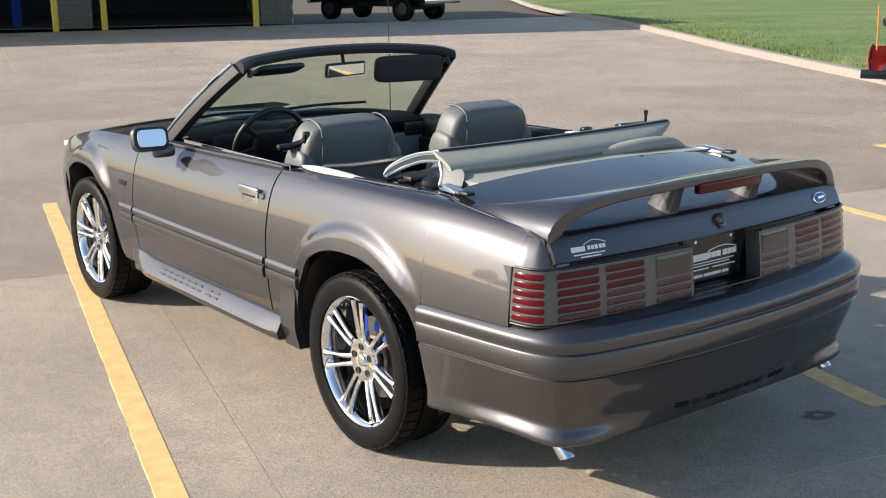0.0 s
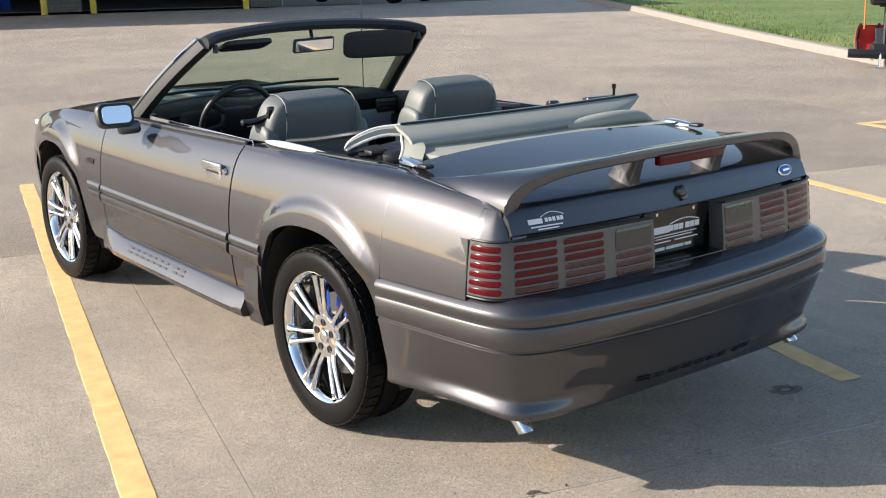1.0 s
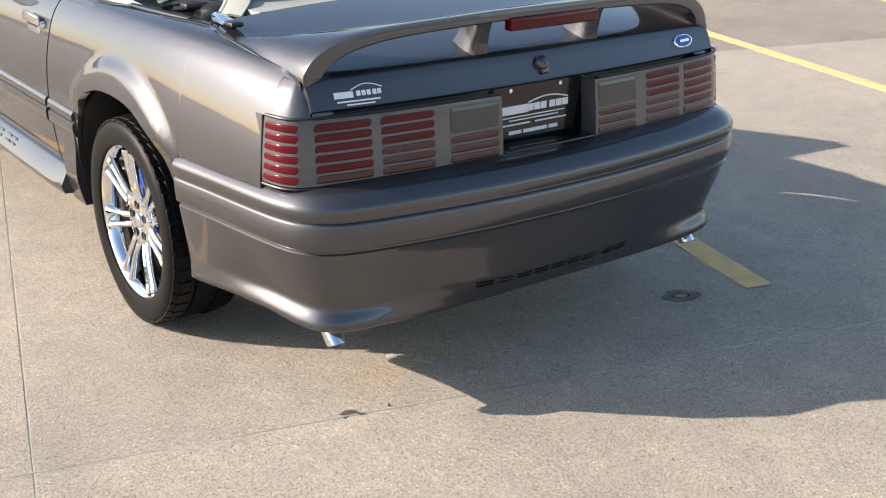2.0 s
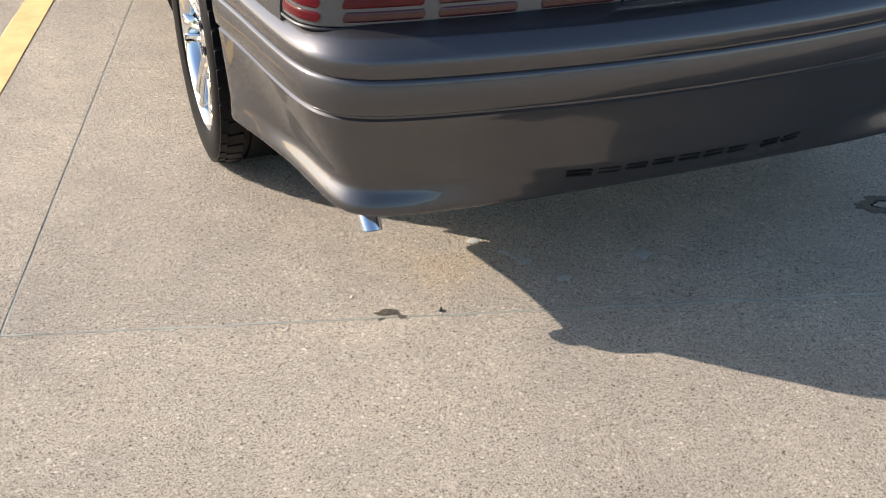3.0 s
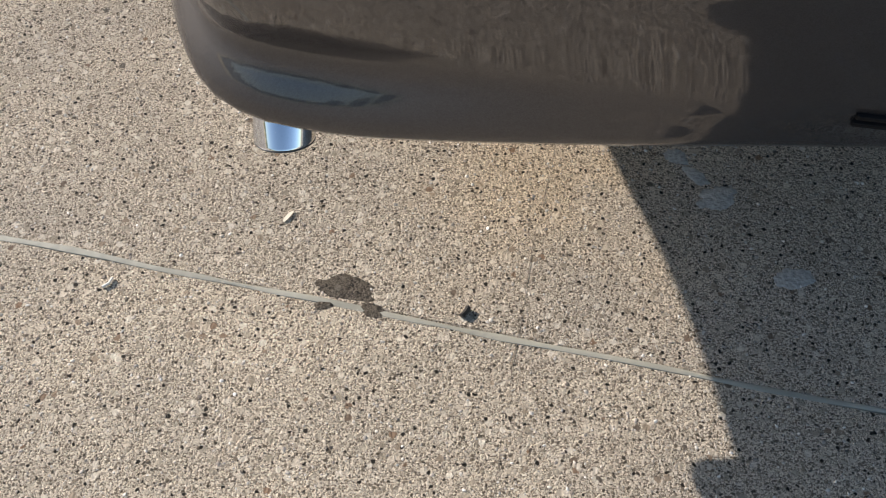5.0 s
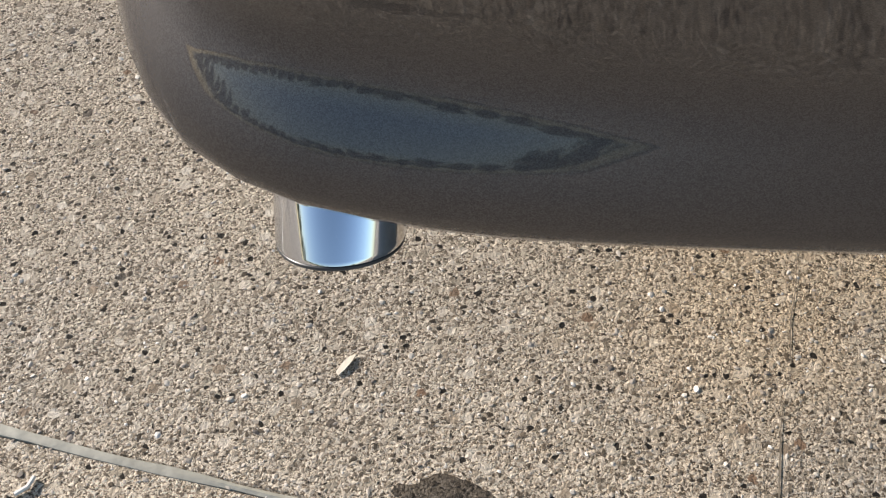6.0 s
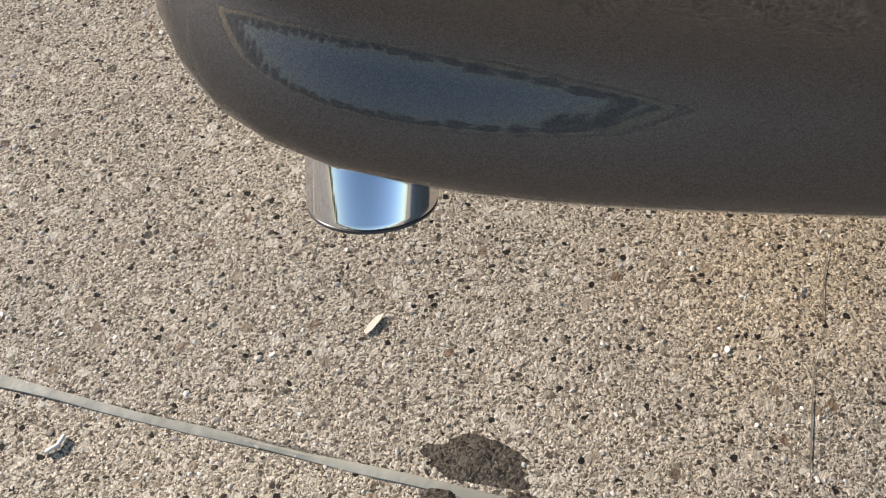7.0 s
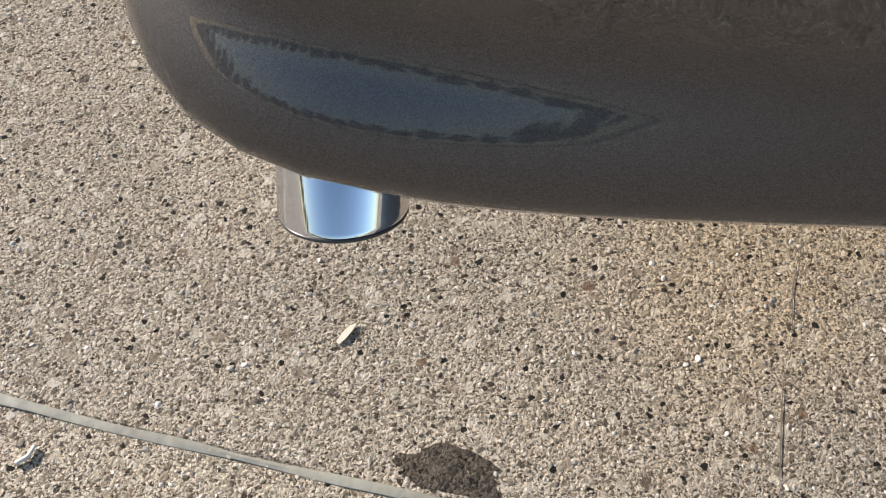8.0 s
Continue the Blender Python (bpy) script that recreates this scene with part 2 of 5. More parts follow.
def glide(tab, x):
    """Smooth curve through a table of (x, value)."""
    xs = [a for a, _ in tab]
    ys = [c for _, c in tab]
    if x <= xs[0]:
        return ys[0]
    if x >= xs[-1]:
        return ys[-1]
    i = max(k for k in range(len(xs) - 1) if xs[k] <= x)

    def slope(k):
        a, c = max(k - 1, 0), min(k + 1, len(xs) - 1)
        return (ys[c] - ys[a]) / (xs[c] - xs[a])

    h = xs[i + 1] - xs[i]
    t = (x - xs[i]) / h
    return (2 * t ** 3 - 3 * t * t + 1) * ys[i] + (t ** 3 - 2 * t * t + t) * h * slope(i) + (3 * t * t - 2 * t ** 3) * ys[i + 1] + (t ** 3 - t * t) * h * slope(i + 1)


def smooth_path(pts, n):
    """Catmull-Rom through the points, n points evenly by length."""
    p = [Vector(q) for q in pts]
    p = [2 * p[0] - p[1]] + p + [2 * p[-1] - p[-2]]
    fine = []
    for i in range(1, len(p) - 2):
        for k in range(24):
            t = k / 24
            a, b_, c, d = p[i - 1], p[i], p[i + 1], p[i + 2]
            fine.append(0.5 * ((2 * b_) + (c - a) * t + (2 * a - 5 * b_ + 4 * c - d) * t * t + (3 * b_ - a - 3 * c + d) * t ** 3))
    fine.append(p[-2])
    s = [0.0]
    for a, b_ in zip(fine, fine[1:]):
        s.append(s[-1] + (b_ - a).length)
    out = []
    for u in np.linspace(0, s[-1], n):
        i = min(int(np.searchsorted(s, u, side="right")) - 1, len(fine) - 2)
        k = (u - s[i]) / max(s[i + 1] - s[i], 1e-9)
        out.append(fine[i].lerp(fine[i + 1], k))
    return out


def grid_faces(bm, rows, wrap_u=False, wrap_v=False):
    """Quads over a grid of places, rows of equal length."""
    vs = [[bm.verts.new(p) for p in r] for r in rows]
    nr, nc = len(vs), len(vs[0])
    for i in range(nr if wrap_u else nr - 1):
        for j in range(nc if wrap_v else nc - 1):
            a, b_, c, d = vs[i][j], vs[i][(j + 1) % nc], vs[(i + 1) % nr][(j + 1) % nc], vs[(i + 1) % nr][j]
            try:
                bm.faces.new((a, b_, c, d))
            except ValueError:
                pass
    return vs


def thicken(bm, off):
    """A rim: the open edges are drawn inwards by off (a function of the vertex)."""
    edges = [e for e in bm.edges if len(e.link_faces) == 1]
    ret = bmesh.ops.extrude_edge_only(bm, edges=edges)
    for v in ret["geom"]:
        if isinstance(v, bmesh.types.BMVert):
            v.co += off(v.co)
    return bm


def sheet(rows, t):
    """A closed sheet of thickness t (a vector) over a grid of places."""
    bm = bmesh.new()
    t = Vector(t)
    top = grid_faces(bm, rows)
    low = grid_faces(bm, [[Vector(p) + t for p in r] for r in rows])
    nr, nc = len(top), len(top[0])
    ring = [(0, j) for j in range(nc)] + [(i, nc - 1) for i in range(1, nr)] + [(nr - 1, j) for j in range(nc - 2, -1, -1)] + [(i, 0) for i in range(nr - 2, 0, -1)]
    for k in range(len(ring)):
        a, c = ring[k], ring[(k + 1) % len(ring)]
        bm.faces.new((top[a[0]][a[1]], top[c[0]][c[1]], low[c[0]][c[1]], low[a[0]][a[1]]))
    return bm


def box(sx, sy, sz, at=(0, 0, 0), bevel=0.0, seg=2, m=None):
    """A box with rounded edges; at is its middle."""
    bm = bmesh.new()
    bmesh.ops.create_cube(bm, size=1.0, matrix=Matrix.Diagonal((sx, sy, sz, 1)))
    if bevel:
        bmesh.ops.bevel(bm, geom=bm.edges[:], offset=bevel, segments=seg, affect="EDGES", profile=0.5)
    bmesh.ops.transform(bm, matrix=Matrix.Translation(at) @ (m or Matrix()), verts=bm.verts)
    return bm


def join(*bms):
    out = bms[0]
    for b_ in bms[1:]:
        me = bpy.data.meshes.new("join")
        b_.to_mesh(me)
        b_.free()
        out.from_mesh(me)
        bpy.data.meshes.remove(me)
    return out


def revolve(profile, n=48, axis="X", closed=False):
    """A turned body: profile of (radius, along the axis)."""
    bm = bmesh.new()
    rows = []
    for k in range(n):
        a = 2 * math.pi * k / n
        row = []
        for r, w in profile:
            c, s = r * math.cos(a), r * math.sin(a)
            row.append({"X": (w, c, s), "Y": (c, w, s), "Z": (c, s, w)}[axis])
        rows.append(row)
    grid_faces(bm, rows, wrap_u=True, wrap_v=closed)
    bmesh.ops.remove_doubles(bm, verts=bm.verts, dist=1e-6)
    return bm


def tube(pts, r, n=10, caps=True, flat=1.0):
    """A round bar along places; r a number or a list; flat squeezes its upright size."""
    pts = [Vector(p) for p in pts]
    bm = bmesh.new()
    rows = []
    for i, p in enumerate(pts):
        d = (pts[min(i + 1, len(pts) - 1)] - pts[max(i - 1, 0)]).normalized()
        side = d.cross(Vector((0, 0, 1)))
        side = side.normalized() if side.length > 1e-4 else Vector((1, 0, 0))
        up = side.cross(d).normalized()
        rr = r[i] if isinstance(r, (list, tuple)) else r
        rows.append([p + side * (rr * math.cos(2 * math.pi * k / n)) + up * (rr * flat * math.sin(2 * math.pi * k / n)) for k in range(n)])
    vs = grid_faces(bm, rows, wrap_v=True)
    if caps:
        bm.faces.new(vs[0])
        bm.faces.new(vs[-1][::-1])
    return bm


def shift(bm, m):
    bmesh.ops.transform(bm, matrix=m, verts=bm.verts)
    return bm

# ---- ground: slabs, joints, road paint ----
TURN = radians(-15.0)
EA = Vector((math.sin(-TURN), math.cos(TURN), 0))   # along the bays
EN = Vector((math.cos(TURN), -math.sin(-TURN), 0))  # across the bays


def lot(n_, a_, z=0.0):
    return EN * n_ + EA * a_ + Vector((0, 0, z))


GROUND_M = Matrix.Rotation(TURN, 4, "Z")
ground = tagged(new("ground", bpy.data.meshes.new("ground")), "bare soil and far ground", "ground", kind="structure")
bm = bmesh.new()
for q in ((-2500, -2500), (2500, -2500), (2500, 2500), (-2500, 2500)):
    bm.verts.new((*q, -0.14))
bm.faces.new(bm.verts)
bm.to_mesh(ground.data)
bm.free()
ground.data.materials.append(SOIL)
pavement = tagged(empty("pavement"), "tan exposed aggregate concrete paving in large slabs", "pavement", kind="structure")
AL = [-28.9, -24.9, -20.9, -16.9, -12.9, -8.9, -4.95, -1.049, 2.83, 6.52, 10.2, 13.9, 17.6, 21.3, 25.0, 28.7, 32.4]
AC = [-28.5, -24.6, -20.7, -16.8, -12.9, -9.0, -5.1, -1.18, 2.62, 6.45, 10.3, 14.1, 18.0, 21.9]
GAP = 0.0018
for i in range(len(AL) - 1):
    for j in range(len(AC) - 1):
        sx, sy = AC[j + 1] - AC[j] - 2 * GAP, AL[i + 1] - AL[i] - 2 * GAP
        mid = lot((AC[j] + AC[j + 1]) / 2, (AL[i] + AL[i + 1]) / 2, -0.06)
        bm = bmesh.new()
        bmesh.ops.create_cube(bm, size=1.0, matrix=Matrix.Diagonal((sx, sy, 0.12, 1)))
        bmesh.ops.bevel(bm, geom=[e for e in bm.edges if all(v.co.z > 0 for v in e.verts)], offset=0.0016, segments=1, affect="EDGES")
        part("slab", shift(bm, Matrix.Translation(mid) @ GROUND_M), CONC_OLD if AL[i] > 2.8 else CONC, pavement, smooth=False)


def stripe(n0, n1, a0, a1):
    bm = bmesh.new()
    k = max(2, int((a1 - a0) / 0.06))
    random.seed(int((n0 + a0) * 100))
    rows = []
    for i in range(k + 1):
        a = a0 + (a1 - a0) * i / k
        rows.append([lot(n0 + random.uniform(-0.004, 0.004), a, 0.0), lot(n0 + 0.002, a, 0.0025), lot(n1 - 0.002, a, 0.0025), lot(n1 + random.uniform(-0.004, 0.004), a, 0.0)])
    grid_faces(bm, rows)
    return tagged(part("bay_line", bm, YELLOW, None, smooth=False), "worn yellow painted parking bay line", "road marking", "parking bay lines", "structure")


stripe(-1.568, -1.462, -0.62, 5.08)
stripe(1.145, 1.255, -0.68, 5.05)
stripe(3.625, 3.73, -0.68, 5.05)
stripe(5.95, 6.05, -0.68, 4.60)


def cross_stripe(n0, n1, a):
    bm = bmesh.new()
    rows = [[lot(n, a - 0.05, 0.0), lot(n, a - 0.048, 0.0025), lot(n, a + 0.048, 0.0025), lot(n, a + 0.05, 0.0)] for n in np.linspace(n0, n1, 20)]
    grid_faces(bm, rows)
    return tagged(part("bay_line", bm, YELLOW, None, smooth=False), "worn yellow painted cross line of a bay", "road marking", "parking bay lines", "structure")


cross_stripe(6.055, 8.6, 4.56)


# sealant beads in the joints near the car, slightly uneven
def bead(n0, a0, n1, a1, seed, w=0.0036, z=0.0012):
    k = max(4, int(math.hypot(n1 - n0, a1 - a0) / 0.02))
    rows = []
    d = (lot(n1, a1) - lot(n0, a0)).normalized()
    side = Vector((-d.y, d.x, 0))
    for i in range(k + 1):
        p = lot(n0 + (n1 - n0) * i / k, a0 + (a1 - a0) * i / k)
        q = p * 9 + Vector((0, 0, seed))
        c = side * (0.0030 * noise.noise(q))
        ww = w * (1 + 0.6 * noise.noise(q * 2.3))
        zz = z + 0.0012 * noise.noise(q * 1.7 + Vector((3, 1, 7)))
        rows.append([p + c - side * ww + Vector((0, 0, -0.004)), p + c - side * ww * 0.8 + Vector((0, 0, zz - 0.0008)), p + c + Vector((0, 0, zz)), p + c + side * ww * 0.8 + Vector((0, 0, zz - 0.0008)), p + c + side * ww + Vector((0, 0, -0.004))])
    bm = bmesh.new()
    grid_faces(bm, rows)
    return part("joint_sealant", bm, SEAL, pavement)


bead(-6, -1.049, 8, -1.049, 1.0)
bead(-1.18, -9, -1.18, 18, 2.0, 0.0055, -0.0012)
bead(2.62, -6, 2.62, 18, 3.0, 0.003, -0.001)
bead(-6, 2.83, 8, 2.83, 4.0, 0.003, -0.001)
bead(-6, 6.52, 12, 6.52, 5.0, 0.003, -0.001)
bead(-6, 10.2, 12, 10.2, 6.0, 0.003, -0.001)

# ---- workshop building: block piers, dark bays, roof overhang ----
BD = Vector((0.925, -0.380, 0)).normalized()   # along the front
BN = Vector((0.380, 0.925, 0)).normalized()    # into the building
B0 = Vector((9.55, 32.65, 0))
BM = Matrix((((BD.x), BN.x, 0, B0.x), (BD.y, BN.y, 0, B0.y), (0, 0, 1, 0), (0, 0, 0, 1)))


def bframe(bm):
    return shift(bm, BM)


PIERS = [(-0.02, 1.06), (6.25, 7.30), (-7.0, -5.9)]
building = tagged(empty("workshop_building"), "single-storey block workshop with open dark service bays", "building", kind="structure")
for u0, u1 in PIERS:
    core = part("pier", bframe(box(u1 - u0 - 0.02, 0.58, 3.4, ((u0 + u1) / 2, 0.31, 1.7))), MORTAR, building, smooth=False)
    n = 0
    for c in range(17):
        z = 0.1 + 0.2 * c
        cuts = [u0] + ([u0 + 0.40, u0 + 0.80] if c % 2 else [u0 + 0.20, u0 + 0.60, u0 + 1.0]) + [u1]
        for p, q in zip(cuts, cuts[1:]):
            if q - p > 0.06:
                part("block", bframe(box(q - p - 0.012, 0.62, 0.188, ((p + q) / 2, 0.31, z), 0.006, 1)), BLOCK, core, smooth=False)
part("lintel_wall", bframe(box(14.6, 0.4, 1.6, (0.0, 0.25, 4.2))), FACADE, building, smooth=False)
part("end_wall", bframe(box(0.3, 11.4, 5.0, (7.15, 6.35, 2.5))), FACADE, building, smooth=False)
part("end_wall", bframe(box(0.3, 11.4, 5.0, (-7.15, 6.35, 2.5))), FACADE, building, smooth=False)
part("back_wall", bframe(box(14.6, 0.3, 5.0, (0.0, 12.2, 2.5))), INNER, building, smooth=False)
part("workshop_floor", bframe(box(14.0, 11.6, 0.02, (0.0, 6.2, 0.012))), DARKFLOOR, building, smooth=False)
part("roof", bframe(box(26.0, 19.3, 0.3, (-5.80, 2.75, 5.2))), FACADE, building, smooth=False)

# ---- the car ----
car = tagged(empty("convertible_car"), "dark grey metallic two-door convertible with its top folded, parked on concrete", "car")
WB, WHEEL_Z = 2.553, 0.325
HALF = [(-0.95, 0.745), (-0.85, 0.786), (-0.79, 0.800), (-0.70, 0.815), (-0.55, 0.832), (-0.3, 0.849), (0.0, 0.860), (0.6, 0.866), (1.9, 0.866), (2.5, 0.852), (2.9, 0.815), (3.1, 0.770), (3.25, 0.712), (3.35, 0.655)]
PROFILE = [(0.20, -0.070), (0.30, -0.040), (0.42, -0.014), (0.52, -0.004), (0.62, 0.0), (0.72, -0.006), (0.80, -0.020), (0.86, -0.037), (0.905, -0.058), (0.935, -0.082), (0.955, -0.106), (0.97, -0.14)]
TOPZ = [(-0.95, 0.898), (-0.8, 0.915), (-0.6, 0.934), (-0.3, 0.947), (0.2, 0.945), (0.55, 0.938), (1.2, 0.922), (1.75, 0.915), (2.3, 0.905), (2.6, 0.885), (2.85, 0.845), (3.15, 0.78), (3.35, 0.72)]


def side_x(y, z):
    """Half-width of the body at y, z, with the raised lips round the wheel openings."""
    x = glide(HALF, y) + glide(PROFILE, z - (glide(TOPZ, y) - 0.945) * max(0.0, min(1.0, (z - 0.6) / 0.3)))
    for wy in (0.0, WB):
        r = math.hypot(y - wy, z - WHEEL_Z)
        k = max(0.0, min(1.0, (0.515 - r) / 0.05)) * max(0.0, min(1.0, (z - 0.585) / 0.10))
        x += 0.022 * k * k * (3 - 2 * k)
    return x


def tail_shift(y):
    """The tail sits a little to one side of the wheel line."""
    k = max(0.0, min(1.0, (-0.20 - y) / 0.55))
    return 0.016 * k * k * (3 - 2 * k)


def arch(y, base):
    """Lower edge of the body side: the wheel openings cut in."""
    z = base
    for wy in (0.0, WB):
        d = abs(y - wy)
        if d < 0.392:
            z = max(z, WHEEL_Z + 0.405 * (1 - (d / 0.392) ** 2.4) ** (1 / 2.4))
    return z


def stations(y0, y1, step=0.03):
    ys = list(np.linspace(y0, y1, max(2, int(round(abs(y1 - y0) / step)) + 1)))
    for wy in (0.0, WB):
        for d in (0.392, 0.391, 0.388, 0.383, 0.375, 0.365, 0.352, 0.335, 0.315, 0.29, 0.26):
            ys += [y for y in (wy - d, wy + d) if y0 < y < y1]
    return sorted(ys)


def side_panel(s, y0, y1, low, high, nz=18):
    """A piece of the body side between two heights, s = -1 the driver's side."""
    rows = []
    for y in stations(y0, y1):
        zb, zt = low(y), high(y)
        row = []
        for k in range(nz + 1):
            z = zb + (zt - zb) * k / nz
            row.append((s * side_x(y, z) + tail_shift(y), y, z))
        rows.append(row)
    bm = bmesh.new()
    grid_faces(bm, rows)
    return thicken(bm, lambda co: Vector((-s * 0.022, 0, 0)))


for s in (-1, 1):
    top = lambda y: glide(TOPZ, y)
    # front wing
    part("front_wing", side_panel(s, 1.90, 3.30, lambda y: arch(y, 0.30 if y < 2.2 else 0.42), top), PAINT, car)
    # door with handle
    door = part("door", side_panel(s, 0.602, 1.892, lambda y: 0.345, top, nz=22), PAINT, car)
    hx = side_x(0.73, 0.83)
    part("handle", box(0.016, 0.155, 0.034, (s * (hx + 0.012), 0.745, 0.845), 0.006), CHROME, door, "chrome pull handle")
    part("handle_cup", box(0.010, 0.130, 0.068, (s * (hx + 0.004), 0.750, 0.801), 0.0045), CHROME, door, "chrome recess of the handle")
    part("handle_gap", box(0.006, 0.105, 0.012, (s * (hx + 0.0085), 0.752, 0.824), 0.002), BLACK, door)
    lock_bm = revolve([(0, 0.006), (0.010, 0.006), (0.013, 0.0), (0.013, -0.006)], 20)
    part("key_lock", shift(lock_bm, Matrix.Translation((s * (hx + 0.006), 0.652, 0.833)) @ Matrix.Diagonal((s, 1, 1, 1))), CHROME, door)
    # quarter panel: over the moulding it runs to the tail lamp
    part("quarter_panel", side_panel(s, -0.768, 0.592, lambda y: max(arch(y, 0.30), 0.632 if y < -0.39 else 0.0), top, nz=20), PAINT, car)
    # skirt ahead of the rear wheel and sill
    rows = []
    for y in np.linspace(0.50, 1.93, 40):
        x = side_x(y, 0.45)
        k = max(0.0, min(1.0, (y - 1.70) / 0.2))
        f = (1.0 - 0.75 * k * k) * (0.80 + 0.20 * min(1.0, (y - 0.50) / 0.15))
        rows.append([(s * (x - 0.02), y, 0.385 + 0.02 * k), (s * (x - 0.004), y, 0.380 + 0.02 * k), (s * (x + 0.004), y, 0.374 + 0.02 * k), (s * (x + 0.036 * f), y, 0.325), (s * (x + 0.041 * f), y, 0.315), (s * (x + 0.037 * f), y, 0.303), (s * (x + 0.03 * f), y, 0.288), (s * (x - 0.06), y, 0.278)])
    bm = bmesh.new()
    vs = grid_faces(bm, rows)
    bm.faces.new(vs[0])
    sill = part("sill_skirt", thicken(bm, lambda co: Vector((-s * 0.02, 0, 0))), PAINT, car)
    rows = []
    for y in np.linspace(0.392, 0.500, 10):
        row = []
        for z in np.linspace(0.52, 0.270, 14):
            k = max(0.0, min(1.0, (0.50 - z) / 0.17))
            row.append((s * (side_x(y, z) + 0.003 + 0.027 * k * k * (3 - 2 * k)), y, z))
        rows.append(row)
    bm = bmesh.new()
    grid_faces(bm, rows)
    part("quarter_skirt", thicken(bm, lambda co: Vector((-s * 0.05, 0, 0))), PAINT, car)
    # dark raised lettering on the sill, drawn as plain bars
    widths = [0.062, 0.056, 0.056, 0.056, 0.056, 0.056, 0.056, 0.0, 0.056, 0.056]
    y = 1.60
    for w in widths:
        if w:
            xx = side_x(y, 0.45)
            m = pose(s * (xx + 0.0215), y - w / 2, 0.3505, 0, s * 57.0, 0)
            for dx in (-0.011, 0.011):
                part("letter_bar", box(0.009, w * 0.80, 0.004, (dx, 0, 0), 0.0015, 1), TEXTGREY, sill).matrix_local = m
        y -= (w or 0.03) + 0.006
    # side moulding: two ribs, cut at the panel joints
    for y0, y1 in ((1.905, 2.06), (0.612, 1.888), (0.36, 0.588), (-0.652, -0.385)):
        rows = []
        for y in np.linspace(y0, y1, 30):
            x, zc = side_x(y, 0.565), 0.554 + 0.026 * max(0.0, -y - 0.1)
            prof = [(-0.008, 0.048), (0.004, 0.047), (0.0095, 0.041), (0.012, 0.032), (0.0125, 0.022), (0.009, 0.016), (0.003, 0.013), (0.003, 0.010), (0.010, 0.006), (0.0125, -0.004), (0.0115, -0.026), (0.006, -0.036), (-0.008, -0.041)]
            rear = y1 < 0
            rows.append([(s * (x + a) + tail_shift(y) * (1.6 if rear else 1.0), y, zc + (b_ - 0.020 if rear and b_ < -0.01 else b_)) for a, b_ in prof])
        bm = bmesh.new()
        vs = grid_faces(bm, rows)
        for r in (vs[0], vs[-1]):
            bm.faces.new(r)
        part("side_moulding", bm, PAINT, car)

# lower quarter behind and ahead of the rear wheel is closed by an inner arch liner
for s in (-1, 1):
    for wy in (0.0, WB):
        rows = []
        for x in (0.858, 0.80, 0.70, 0.56, 0.50):
            rr = 0.412
            ring = [(wy + rr * 0.965 * math.cos(a), WHEEL_Z + rr * math.sin(a)) for a in np.linspace(-0.25, math.pi + 0.25, 34)]
            rows.append([(s * min(x, side_x(y, z) - 0.014), y, z) for y, z in ring])
        bm = bmesh.new()
        vs = grid_faces(bm, rows)
        bm.faces.new(vs[-1])
        part("wheel_arch_liner", bm, BLACK, car)

# added panels behind the wheels, there to stop sunlight leaking under the tail
for s in (-1, 1):
    part("inner_sun_block", box(0.012, 0.36, 0.27, (s * 0.700, -0.520, 0.375), 0.004), BLACK, car)
    part("splash_shield_sun_block", box(0.010, 0.06, 0.225, (s * 0.816 + 0.006, -0.420, 0.402), 0.004), BLACK, car)

# rear bumper cover, swept round the tail
half = [(0.853, -0.388), (0.842, -0.52), (0.832, -0.66), (0.820, -0.76), (0.804, -0.845), (0.780, -0.908), (0.736, -0.952), (0.655, -0.985), (0.48, -1.015), (0.24, -1.040), (0.0, -1.048)]
left = smooth_path([(-x, y, 0) for x, y in half], 56)
right = [Vector((-p.x, p.y, 0)) for p in left[-2::-1]]
plan = left + right
# plan and height of the lower lip
lip_half = [(0.849, -0.43, 0.290), (0.840, -0.475, 0.290), (0.819, -0.56, 0.288), (0.792, -0.68, 0.283), (0.774, -0.78, 0.279), (0.759, -0.845, 0.275), (0.739, -0.892, 0.272), (0.710, -0.919, 0.270), (0.67, -0.934, 0.268), (0.60, -0.944, 0.265), (0.45, -0.951, 0.261), (0.30, -0.958, 0.262), (0.15, -0.973, 0.269), (0.0, -0.986, 0.276)]
lip_left = smooth_path([(-x, y, z) for x, y, z in lip_half], 56)
lip_plan = lip_left + [Vector((-p.x, p.y, p.z)) for p in lip_left[-2::-1]]
